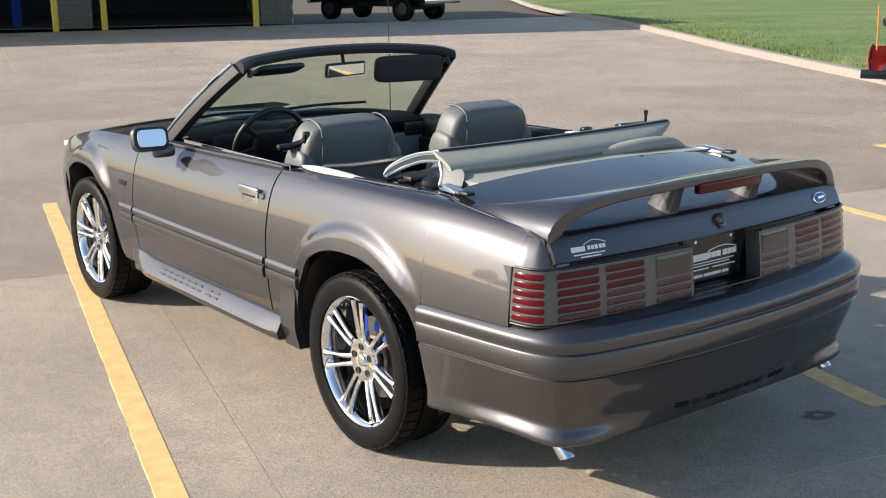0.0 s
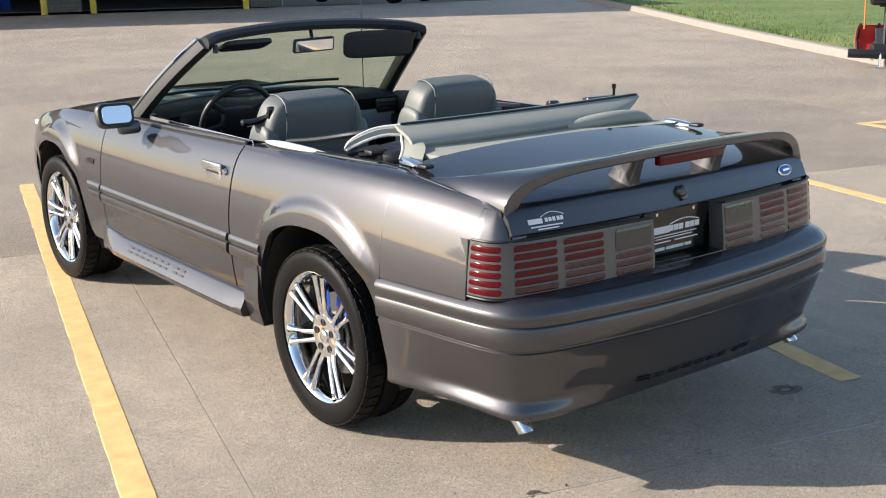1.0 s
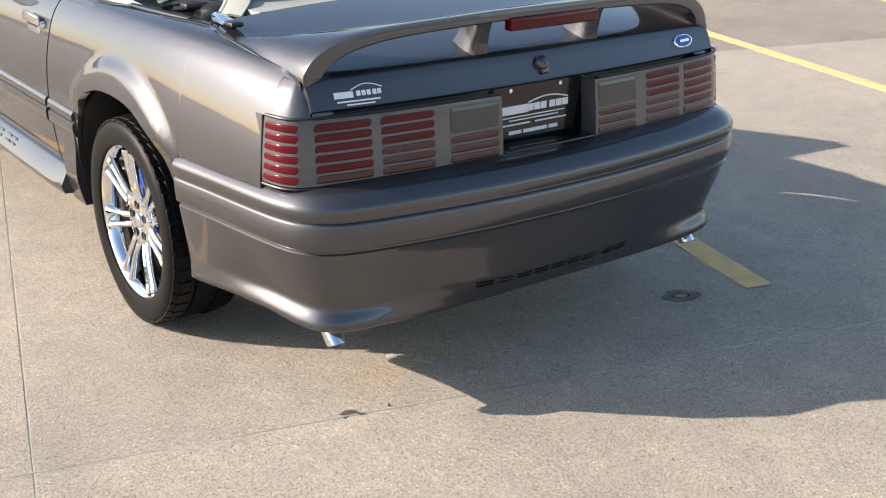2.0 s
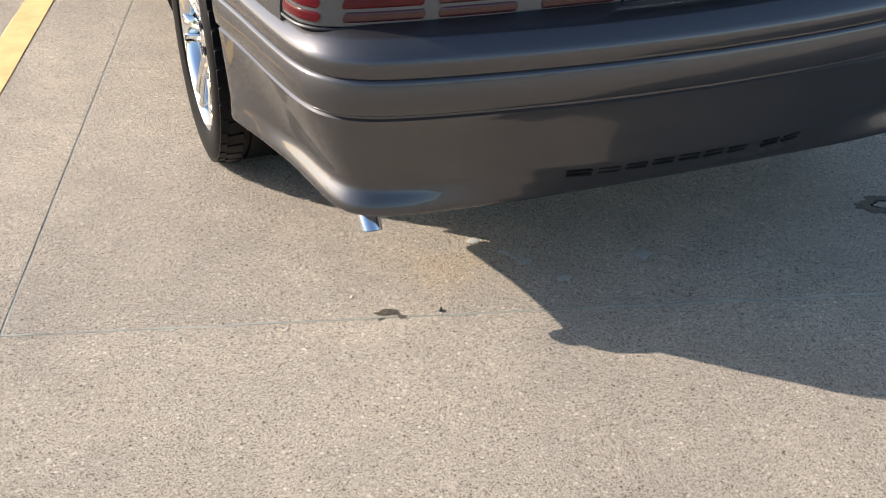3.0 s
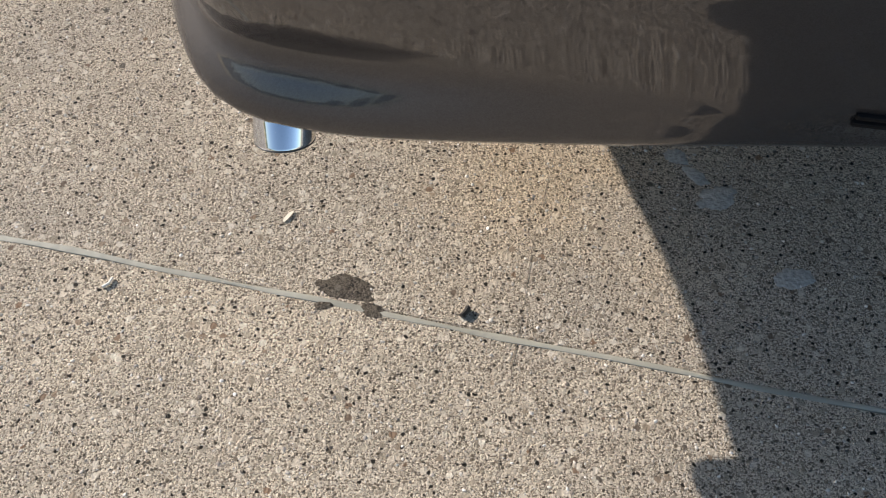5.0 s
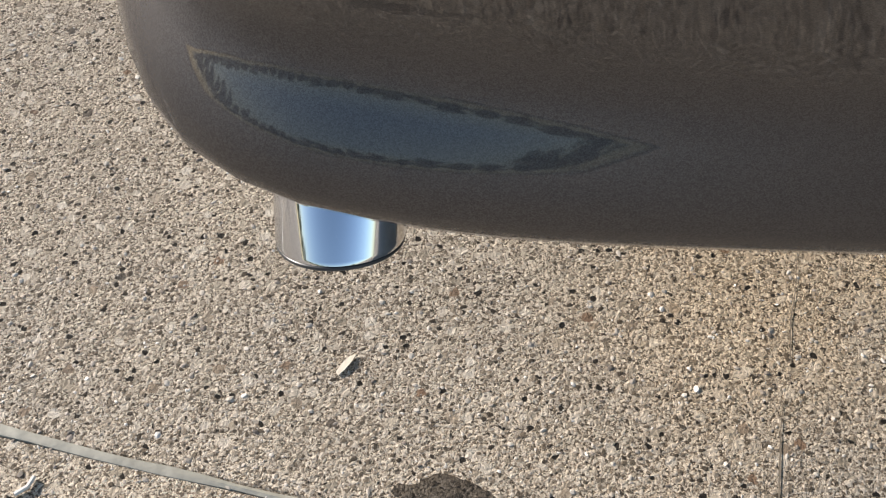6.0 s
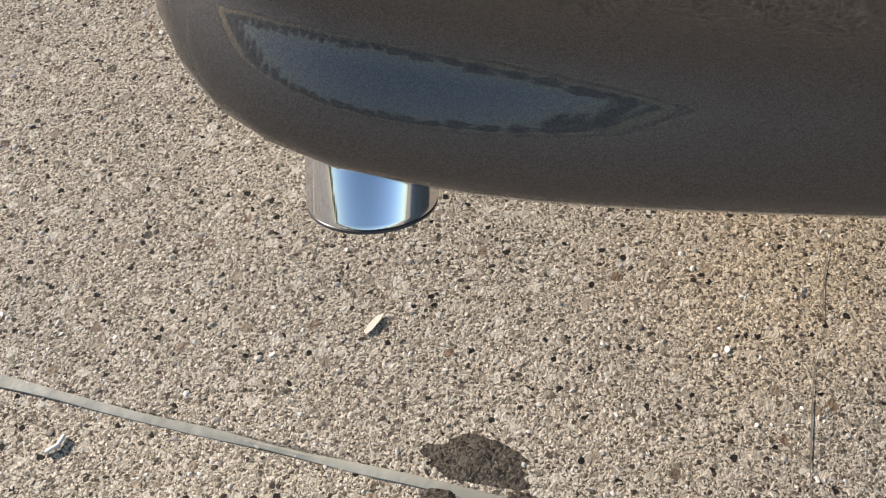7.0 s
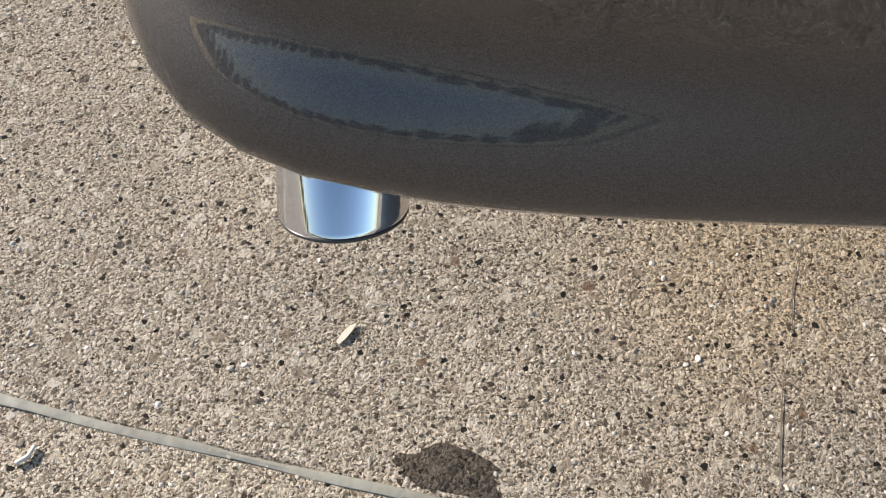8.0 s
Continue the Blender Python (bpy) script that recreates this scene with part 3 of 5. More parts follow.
# height, share of the lower plan, step outwards, share of the waist over the flared lip
BUMPER = [(0.660, 0, -0.150, 0), (0.657, 0, -0.090, 0), (0.652, 0, -0.055, 0), (0.642, 0, -0.026, 0), (0.630, 0, -0.009, 0), (0.618, 0, 0.002, 0), (0.612, 0, 0.007, 0), (0.602, 0, 0.009, 0), (0.592, 0, 0.0085, 0), (0.580, 0, 0.005, 0), (0.577, 0, -0.001, 0), (0.573, 0, -0.001, 0), (0.570, 0, 0.004, 0), (0.565, 0, 0.007, 0), (0.535, 0, 0.0065, 0), (0.504, 0.0, 0.004, 0), (0.499, 0.0, 0.000, 0), (0.496, 0.01, -0.007, 0), (0.491, 0.01, -0.007, 0), (0.487, 0.02, -0.002, 0), (0.470, 0.20, -0.001, 0.0), (0.425, 0.43, -0.001, 0.16), (0.385, 0.63, -0.001, 0.38), (0.352, 0.80, -0.001, 0.63), (0.330, 0.90, -0.001, 0.82), (0.314, 0.97, -0.001, 0.97), (0.302, 1.0, -0.001, 1.0), (0.292, 1.0, 0.0, 0.90), (0.283, 1.0, 0.0, 0.64), (0.274, 1.0, 0.0, 0.34), (0.264, 1.0, 0.0, 0.10), (0.254, 1.0, 0.001, 0), (0.246, 1.0, 0.0, 0), (0.239, 1.0, -0.004, 0), (0.234, 1.0, -0.012, 0), (0.231, 1.0, -0.05, 0)]


def waist(p):
    """Depth of the hollow over the lip: full at the corners, none at the middle and the wheel."""
    a = max(0.0, min(1.0, (abs(p.x) - 0.385) / 0.30))
    c = max(0.0, min(1.0, (-0.46 - p.y) / 0.30))
    return 0.0175 * a * a * (3 - 2 * a) * c * c * (3 - 2 * c)


def outward(pts, i):
    d = (pts[min(i + 1, len(pts) - 1)] - pts[max(i - 1, 0)]).normalized()
    return Vector((d.y, -d.x, 0))


def sweep_plan(pts, prof, zmap=None):
    rows = []
    for i, p in enumerate(pts):
        nrm = outward(pts, i)
        if nrm.dot(Vector((p.x, p.y + 0.3, 0))) < 0:
            nrm = -nrm
        rows.append([(p + nrm * o + Vector((0, 0, zmap(p, z) if zmap else z))) for z, o in prof])
    return rows


rows = []
for i, (p, q) in enumerate(zip(plan, lip_plan)):
    row = []
    for z, w, o, h in BUMPER:
        mid = max(0.0, min(1.0, (0.60 - abs(p.x)) / 0.48))
        mid = mid * mid * (3 - 2 * mid)
        c = p.lerp(Vector((q.x, q.y, 0)), w * (1 - 0.5 * mid * max(0.0, min(1.0, (z - 0.25) / 0.06))))
        nrm = outward(lip_plan if w > 0.5 else plan, i)
        nrm.z = 0.0
        nrm.normalize()
        if nrm.dot(Vector((c.x, c.y + 0.3, 0))) < 0:
            nrm = -nrm
        c = c + nrm * (o - h * waist(q))
        zz = z if z > 0.48 else 0.48 - (0.48 - z) * (0.48 - q.z) / (0.48 - 0.250)
        row.append(c + Vector((1.6 * tail_shift(c.y), 0, zz)))
    rows.append(row)
bm = bmesh.new()
grid_faces(bm, rows)
rear_bumper = part("rear_bumper", thicken(bm, lambda co: Vector((0, 0.01, 0))), PAINT, car)
# recessed lettering on the bumper, drawn as dark plain bars
x = -0.268
LET = min(range(len(BUMPER)), key=lambda k: abs(rows[len(rows) // 2][k].z - 0.324))
for w in (0.066, 0.058, 0.058, 0.058, 0.058, 0.058, 0.058, 0.0, 0.058, 0.058):
    if w:
        xc = x + w / 2
        i = min(range(len(rows)), key=lambda j: abs(rows[j][LET].x - xc))
        hi, lo = rows[i][LET - 1], rows[i][LET + 1]
        tilt = math.degrees(math.atan2(lo.y - hi.y, hi.z - lo.z))
        turn = math.degrees(math.atan2(rows[i + 1][LET].y - rows[i - 1][LET].y, rows[i + 1][LET].x - rows[i - 1][LET].x))
        at = Matrix.Translation((xc, rows[i][LET].y - 0.0005, rows[i][LET].z)) @ Euler((radians(tilt), 0, radians(turn))).to_matrix().to_4x4()
        for dz in (-0.0066, 0.0066):
            o = part("letter_bar", box(w * 0.82, 0.005, 0.0056, (0, 0, dz), 0.0012, 1), TEXTBLACK, rear_bumper)
            o.matrix_local = at
    x += (w or 0.026) + 0.0022

# tail panel and lamps
TAIL_X = 0.016
tail_half = [(0.800, -0.762), (0.793, -0.810), (0.778, -0.852), (0.737, -0.886), (0.64, -0.910), (0.50, -0.928), (0.364, -0.940), (0.174, -0.950), (0.0, -0.952)]
tleft = smooth_path([(-x, y, 0) for x, y in tail_half], 80)
tplan = tleft + [Vector((-p.x, p.y, 0)) for p in tleft[-2::-1]]
bm = bmesh.new()
grid_faces(bm, sweep_plan([p + Vector((TAIL_X, 0, 0)) for p in tplan], [(0.64, -0.075), (0.85, -0.090)]))
part("tail_panel", bm, BLACK, car)


def along(pts, u, off, z):
    """A place on the lamp's face: u metres from the outer end, off proud, z up."""
    s = 0.0
    for i in range(len(pts) - 1):
        d = (pts[i + 1] - pts[i]).length
        if s + d >= u or i == len(pts) - 2:
            p = pts[i].lerp(pts[i + 1], (u - s) / d)
            nrm = outward(pts, i)
            if nrm.dot(Vector((p.x, p.y + 0.3, 0))) < 0:
                nrm = -nrm
            return p + nrm * (off - 0.10 * (z - 0.655)) + Vector((TAIL_X, 0, z))
        s += d


def run_to(x):
    """Metres along the lamp's face from its outer end to the half-width x."""
    return sum((b_ - a).length for a, b_ in zip(tleft, tleft[1:]) if a.x < -x)


LAMP_LEN = run_to(0.174)
for s in (-1, 1):
    pts = tleft if s < 0 else [Vector((-p.x, p.y, 0)) for p in tleft]
    Z0, Z1 = 0.650, 0.817
    bm = bmesh.new()
    us = np.linspace(0.0, LAMP_LEN, 60)
    grid_faces(bm, [[along(pts, u, o, z) for z, o in ((Z0, -0.07), (Z0 + 0.002, 0.0), (0.70, 0.002), (0.75, 0.002), (0.80, 0.001), (Z1 - 0.002, 0.0), (Z1, -0.07))] for u in us])
    lamp = part("tail_lamp", thicken(bm, lambda co: Vector((0, 0.06, 0))), GREYLENS, car, "smoked grey tail lamp with red slots")
    cols = ((0.014, run_to(0.745) - 0.016), (run_to(0.722), run_to(0.572)), (run_to(0.540), run_to(0.383)), (run_to(0.346), run_to(0.190)))
    for ci, (u0, u1) in enumerate(cols):
        for r in range(6):
            clear = ci == 3 and r < 3
            if clear and r:
                continue
            h = 0.0352 if clear else 0.0096
            zc = Z1 - 0.021 - (1.0 if clear else r) * 0.0255
            slant, bend = (0.004, 0.006) if ci else (0.004, 0.008)
            material = CLEARLENS if clear else REDLENS if (ci == 0 or (ci == 1 and r < 5) or (ci == 2 and r < 3)) else DARKRED
            bm, rows = bmesh.new(), []
            for k in range(9):
                row = []
                for q, o in ((-1.0, 0.0018), (-0.85, 0.0030), (-0.5, 0.0034), (0.0, 0.0036), (0.5, 0.0034), (0.85, 0.0030), (1.0, 0.0018)):
                    inset = bend * (1.0 - math.sqrt(max(0.0, 1.0 - abs(q) ** (8 if clear else 2.4))))
                    a = u0 + slant * (q + 1) * 0.7 + inset
                    c = u1 - slant * 0.4 * (1 - q) - inset
                    row.append(along(pts, a + (c - a) * k / 8, o, zc + q * h))
                rows.append(row)
            grid_faces(bm, rows)
            part("lens_strip", bm, material, lamp, "dark clear lens" if clear else "")
    # thin dark seal round the lamp
    edge = [u for u in us if 0.008 < u < LAMP_LEN - 0.008]
    for name, z in (("lamp_seal", Z1 + 0.003), ("lamp_seal", Z0 - 0.003)):
        part(name, tube([along(pts, u, 0.0015, z) for u in edge], 0.0036, 6), BLACK, lamp)
    part("lamp_seal", tube([along(pts, 0.004, 0.0015, z) for z in np.linspace(Z0, Z1, 8)], 0.0036, 6), BLACK, lamp)

for s in (-1, 1):
    cpts = smooth_path([(s * x + tail_shift(y), y, 0) for x, y in ((0.8062, -0.752), (0.801, -0.78), (0.794, -0.810), (0.774, -0.856), (0.737, -0.888), (0.690, -0.899), (0.645, -0.897))], 30)
    bm = bmesh.new()
    grid_faces(bm, sweep_plan(cpts, [(0.818, -0.040)] + [(z, glide(PROFILE, z + 0.027 * min(1.0, (z - 0.6) / 0.3)) + 0.0015) for z in np.linspace(0.820, 0.910, 10)] + [(0.915, -0.110), (0.917, -0.145)]))
    part("tail_corner", bm, PAINT, car)

# number plate recess with the dealer's plate
part("plate_recess", box(0.34, 0.02, 0.20, (TAIL_X, -0.868, 0.742), 0.004), BLACKGLOSS, car)
part("plate_ledge", box(0.33, 0.075, 0.012, (TAIL_X, -0.915, 0.655), 0.004), BLACKGLOSS, car)
plate = part("dealer_plate", box(0.302, 0.003, 0.150, (TAIL_X - 0.006, -0.8815, 0.745), 0.0012, 1), BLACKGLOSS, car, "black dealer plate with white print")
for w, h, dx, dz in ((0.098, 0.024, -0.066, 0.0), (0.022, 0.020, -0.010, 0.001), (0.022, 0.020, 0.014, 0.001), (0.022, 0.020, 0.038, 0.001), (0.022, 0.020, 0.070, 0.001), (0.022, 0.020, 0.094, 0.001), (0.022, 0.020, 0.118, 0.001)):
    part("emblem_bar", box(w, 0.002, h, (TAIL_X - 0.012 + dx, -0.8835, 0.752 + dz), 0.0008, 1), WHITE, plate)
part("emblem_arc", tube([(TAIL_X - 0.03 + 0.145 * k / 12, -0.8835, 0.767 + 0.012 * math.sin(math.pi * k / 12)) for k in range(13)], 0.0022, 6), WHITE, plate)
for z, w in ((0.7315, 0.225), (0.7225, 0.18)):
    part("print_bar", box(w, 0.002, 0.0036, (TAIL_X - 0.008, -0.8835, z), 0.0006, 1), WHITE, plate)
for dx, w in ((-0.068, 0.10), (0.058, 0.115)):
    part("print_bar", box(w, 0.002, 0.0045, (TAIL_X + dx - 0.004, -0.8835, 0.7105), 0.0006, 1), WHITE, plate)
for k, w in enumerate((0.046, 0.088, 0.034)):
    part("print_bar", box(w, 0.002, 0.0105, (TAIL_X - 0.075 + (0.0, 0.073, 0.139)[k], -0.8835, 0.688), 0.0008, 1), WHITE, plate)
for dx in (-0.09, 0.09):
    part("screw", shift(revolve([(0, -0.004), (0.006, -0.003), (0.007, 0)], 14, "Y"), Matrix.Translation((dx + TAIL_X - 0.006, -0.883, 0.808))), CHROME, plate)

# deck lid: top skin and leaning rear face
DECK_X = 0.712


def deck_z(x, y):
    z = glide([(-0.95, 0.902), (-0.88, 0.919), (-0.82, 0.932), (-0.7, 0.951), (-0.5, 0.974), (-0.3, 0.993), (-0.2, 0.998)], y)
    return z - 0.026 * abs(x / DECK_X) ** 2.6


def deck_rear(x):
    return -0.890 + 0.045 * (abs(x) / DECK_X) ** 2.4


rows = []
for x in np.linspace(-DECK_X, DECK_X, 49):
    row = []
    yr = deck_rear(x)
    y_front = -0.293 - 0.03 * (abs(x) / 0.65) ** 2 - 0.13 * (max(0.0, abs(x) - 0.63) / 0.105) ** 2
    for k in range(19):
        y = y_front + (yr + 0.012 - y_front) * k / 18
        row.append((x + tail_shift(y), y, deck_z(x, y)))
    zt = row[-1][2]
    zl = 0.832
    row += [(x + TAIL_X, yr + y, z) for y, z in ((0.004, zt - 0.004), (-0.002, zt - 0.012), (-0.014, (zt + zl) / 2 + 0.01), (-0.030, zl + 0.010), (-0.034, zl + 0.004), (-0.030, zl), (0.01, zl - 0.002))]
    rows.append(row)
bm = bmesh.new()
grid_faces(bm, rows)
deck_lid = part("deck_lid", thicken(bm, lambda co: Vector((0, 0.004, -0.02))), PAINT, car)


def lid_face(x, z, proud=0.0):
    """A place on the lid's rear face."""
    zt, zl = deck_z(x, deck_rear(x) + 0.012), 0.832
    off = lerp([(zl + 0.010, -0.030), ((zt + zl) / 2 + 0.01, -0.014), (zt - 0.012, -0.002)], z)
    return Vector((x + TAIL_X, deck_rear(x) + off - proud, z))


def lid_pose(x, z, proud=0.0):
    a, c = lid_face(x - 0.02, z), lid_face(x + 0.02, z)
    up = lid_face(x, z + 0.01) - lid_face(x, z - 0.01)
    return Matrix.Translation(lid_face(x, z, proud)) @ Euler((-math.atan2(up.y, up.z), 0, math.atan2(c.y - a.y, c.x - a.x))).to_matrix().to_4x4()


part("lock_cover", shift(join(revolve([(0, -0.020), (0.010, -0.0195), (0.017, -0.016), (0.0205, -0.010), (0.022, 0.004)], 30, "Y"), box(0.028, 0.014, 0.026, (0.006, -0.004, -0.018), 0.006, 3)), lid_pose(-0.012, 0.879)), PAINT, deck_lid)
part("key_lock", shift(revolve([(0, -0.0215), (0.0075, -0.0215), (0.009, -0.019)], 20, "Y"), lid_pose(-0.012, 0.879)), STEELGREY, deck_lid)
badge = part("oval_badge", shift(revolve([(0, -0.006), (0.040, -0.006), (0.045, -0.004), (0.046, 0.004)], 40, "Y"), lid_pose(0.572, 0.872) @ Matrix.Diagonal((1, 1, 0.46, 1))), CHROME, deck_lid, "oval badge with a chrome rim and blue field")
part("badge_field", shift(revolve([(0, -0.0085), (0.036, -0.008), (0.039, -0.005)], 40, "Y"), lid_pose(0.572, 0.872) @ Matrix.Diagonal((1, 1, 0.44, 1))), BLUE, badge)
part("badge_mark", shift(box(0.044, 0.002, 0.009, (0, -0.0095, 0), 0.0009, 1, None), lid_pose(0.572, 0.872)), CHROME, badge)
# white sticker print on the deck lid, as plain bars with an arc over them
for w, h, dx, dz in ((0.052, 0.016, -0.034, 0.0), (0.011, 0.013, 0.006, 0.001), (0.011, 0.013, 0.020, 0.001), (0.011, 0.013, 0.034, 0.001), (0.011, 0.013, 0.050, 0.001), (0.011, 0.013, 0.063, 0.001), (0.118, 0.0042, 0.004, -0.0155), (0.078, 0.0038, 0.008, -0.0235)):
    part("sticker_bar", shift(box(w, 0.0012, h, (0, 0, 0), 0.0005, 1), lid_pose(-0.588 + dx, 0.866 + dz, 0.0012)), WHITE, deck_lid)
part("sticker_bar", tube([lid_face(-0.600 + 0.085 * k / 12, 0.8765 + 0.011 * math.sin(math.pi * k / 12), 0.0012) for k in range(13)], 0.0014, 6), WHITE, deck_lid)
# spoiler: one wing on two broad ends that run forward along the lid's edges, and two posts
spoiler = empty("rear_spoiler", parent=car)
spoiler["label"] = "grey rear spoiler with a red brake lamp"
arcs = smooth_path([(x, 0, z) for x, z in ((-0.690, 0.893), (-0.684, 0.918), (-0.662, 0.948), (-0.612, 0.978), (-0.540, 0.998), (-0.455, 1.010), (-0.34, 1.018), (-0.18, 1.025), (0.0, 1.027))], 46)
arcs = arcs + [Vector((-p.x, 0, p.z)) for p in arcs[-2::-1]]
rows = []
for i, p in enumerate(arcs):
    d = (arcs[min(i + 1, len(arcs) - 1)] - arcs[max(i - 1, 0)]).normalized()
    nrm = Vector((-d.z, 0, d.x))
    up = max(0.0, min(1.0, (p.z - 0.893) / (1.020 - 0.893)))
    foot = max(0.0, 1.0 - up / 0.22) ** 2
    y_rear = -0.938 + 0.090 * (abs(p.x) / 0.692) ** 2.2
    y_front = -0.425 - 0.380 * up ** 1.0
    half_t = 0.0145 + 0.018 * (1 - up) ** 1.2
    row = []
    for v, n_ in ((0.0, -0.75), (0.0, 0.55), (0.012, 0.92), (0.05, 1.0), (0.25, 0.95), (0.55, 0.75), (0.85, 0.45), (0.97, 0.2), (1.0, -0.1), (0.97, -0.4), (0.80, -0.75), (0.5, -1.0), (0.2, -1.05), (0.03, -1.0)):
        y = y_rear + (y_front - y_rear) * v
        drop = -0.010 * up * v + (deck_z(p.x, y) - deck_z(p.x, y_rear)) * (1 - up) ** 0.8
        q = p + nrm * (half_t * n_ * (1.0 - 0.5 * (1 - up) * v))
        if n_ > -0.2 or v == 0.0:
            q.x = math.copysign(abs(q.x) * (1 - foot) + 0.7155 * foot, p.x)
        row.append(Vector((q.x + tail_shift(y), y, q.z + drop)))
    rows.append(row)
bm = bmesh.new()
vs = grid_faces(bm, rows, wrap_v=True)
for r in (vs[0], vs[-1]):
    bm.faces.new(r)
part("wing", bm, PAINT, spoiler)
for s in (-1, 1):
    # fin-like post: broad at the lid, narrow under the wing
    prof = []
    for z, y0, y1, w in ((0.905, -0.876, -0.742, 0.030), (0.930, -0.880, -0.760, 0.026), (0.960, -0.890, -0.785, 0.021), (0.990, -0.900, -0.802, 0.019), (1.012, -0.908, -0.806, 0.022)):
        prof.append([(TAIL_X + s * 0.198 + x * w, y0 + (y1 - y0) * v, z) for x, v in ((-0.8, 0.0), (0.8, 0.0), (1.0, 0.06), (1.0, 0.5), (0.55, 0.95), (0.0, 1.0), (-0.55, 0.95), (-1.0, 0.5), (-1.0, 0.06))])
    bm = bmesh.new()
    vs = grid_faces(bm, prof, wrap_v=True)
    bm.faces.new(vs[0]), bm.faces.new(vs[-1])
    part("post", bm, PAINT, spoiler)
part("brake_lamp", box(0.310, 0.030, 0.036, (TAIL_X + 0.005, -0.929, 1.000), 0.006, 2), REDLENS, spoiler, "red brake lamp strip")

# clips of the top cover beside the lid: bright wedge with a black end
for s in (-1, 1):
    rows = []
    for u, w, h in ((0.0, 0.008, 0.004), (0.15, 0.013, 0.020), (0.35, 0.016, 0.023), (0.6, 0.017, 0.019), (0.8, 0.018, 0.015), (1.0, 0.016, 0.011)):
        c = Vector((s * (0.645 + 0.014 * u), -0.245 - 0.145 * u, 0.968 + 0.002 * u))
        rows.append([c + Vector((x, 0, z)) for x, z in ((-w, 0), (-w, h * 0.7), (-w * 0.55, h), (w * 0.55, h), (w, h * 0.7), (w, 0))])
    bm = bmesh.new()
    vs = grid_faces(bm, rows, wrap_v=True)
    bm.faces.new(vs[0]), bm.faces.new(vs[-1])
    clip = part("top_cover_clip", bm, CHROME, car, "bright clip with a black end")
    part("clip_end", box(0.038, 0.050, 0.014, (s * 0.661, -0.412, 0.977), 0.006, 2), BLACK, clip)
# dark seal along the lid's side, under the spoiler's edge
s = -1
part("lid_seal", tube(smooth_path([(s * x + tail_shift(y), y, deck_z(DECK_X, y) + dz) for x, y, dz in ((0.690, -0.345, 0.004), (0.711, -0.43, -0.002), (0.716, -0.55, -0.002), (0.717, -0.66, -0.003), (0.717, -0.77, -0.005))], 24), [0.0038] * 20 + [0.0030, 0.0022, 0.0015, 0.0010], 8, True, 0.7), BLACK, car)

# shelf between quarter top and lid: the body's shoulder at the rear
for s in (-1, 1):
    rows = []
    for y in np.linspace(-0.835, 0.592, 42):
        zt = glide(TOPZ, y)
        xo = side_x(y, zt)
        xi = lerp([(-0.80, DECK_X + 0.006), (-0.45, DECK_X + 0.006), (-0.30, 0.66), (-0.1, 0.66), (0.592, 0.68)], y)
        zi = deck_z(DECK_X, y) - 0.003 if y < -0.40 else lerp([(-0.40, 0.956), (-0.2, 0.962), (0.2, 0.955), (0.592, 0.938)], y)
        tsh = tail_shift(y)
        xs = tsh if y < -0.35 else tsh * 0.6
        rows.append([(s * (side_x(y, zt - 0.012) + 0.0012) + tsh, y, zt - 0.012), (s * (xo + 0.0008) + tsh, y, zt + 0.001), (s * (xo * 0.6 + xi * 0.4) + tsh * 0.4 + xs * 0.6, y, zt * 0.6 + zi * 0.4 + 0.004), (s * (xi + 0.003) + xs, y, zi + 0.001), (s * xi + xs, y, zi), (s * (xi - 0.001) + xs, y, zi - 0.005), (s * (xi - 0.004) + xs, y, zi - 0.05)])
    bm = bmesh.new()
    grid_faces(bm, rows)
    part("quarter_shoulder", bm, PAINT, car)

# bonnet with cowl, front bumper and nose
rows = []
for y in np.linspace(1.74, 3.36, 30):
    w = side_x(y, glide(TOPZ, y)) - 0.004
    zt = glide(TOPZ, y)
    rows.append([(x * w, y, zt + 0.036 * (1 - abs(x) ** 2.2) * min(1, (3.42 - y) / 0.5)) for x in np.linspace(-1, 1, 31)])
part("bonnet", sheet(rows, (0, 0, -0.02)), PAINT, car)
scoop = box(0.55, 0.5, 0.05, (0, 2.25, 0.945), 0.02, 3)
part("bonnet_scoop", scoop, PAINT, car)
fh = [(side_x(y, 0.56) + 0.005, y) for y in (2.955, 3.04, 3.12, 3.20, 3.27)] + [(0.62, 3.375), (0.40, 3.43), (0.0, 3.46)]
fl = smooth_path([(-x, y, 0) for x, y in fh], 30)
fplan = fl + [Vector((-p.x, p.y, 0)) for p in fl[-2::-1]]
FB = [(0.72, -0.07), (0.66, -0.045), (0.635, -0.01), (0.62, 0.0), (0.56, 0.004), (0.52, 0.002), (0.515, -0.004), (0.50, 0.0), (0.40, -0.01), (0.32, -0.02), (0.27, -0.01), (0.25, -0.03), (0.24, -0.10)]
rows = []
for i, p in enumerate(fplan):
    nrm = outward(fplan, i)
    if nrm.dot(Vector((p.x, p.y - 2.6, 0))) < 0:
        nrm = -nrm
    rows.append([p + nrm * o + Vector((0, 0, z)) for z, o in FB])
bm = bmesh.new()
grid_faces(bm, rows)
part("front_bumper", bm, PAINT, car)
for s in (-1, 1):
    part("headlamp", box(0.36, 0.09, 0.12, (s * 0.52, 3.30, 0.70), 0.02, 2, pose(0, 0, 0, 0, 0, -s * 20)), CHROME, car, "clear headlamp")

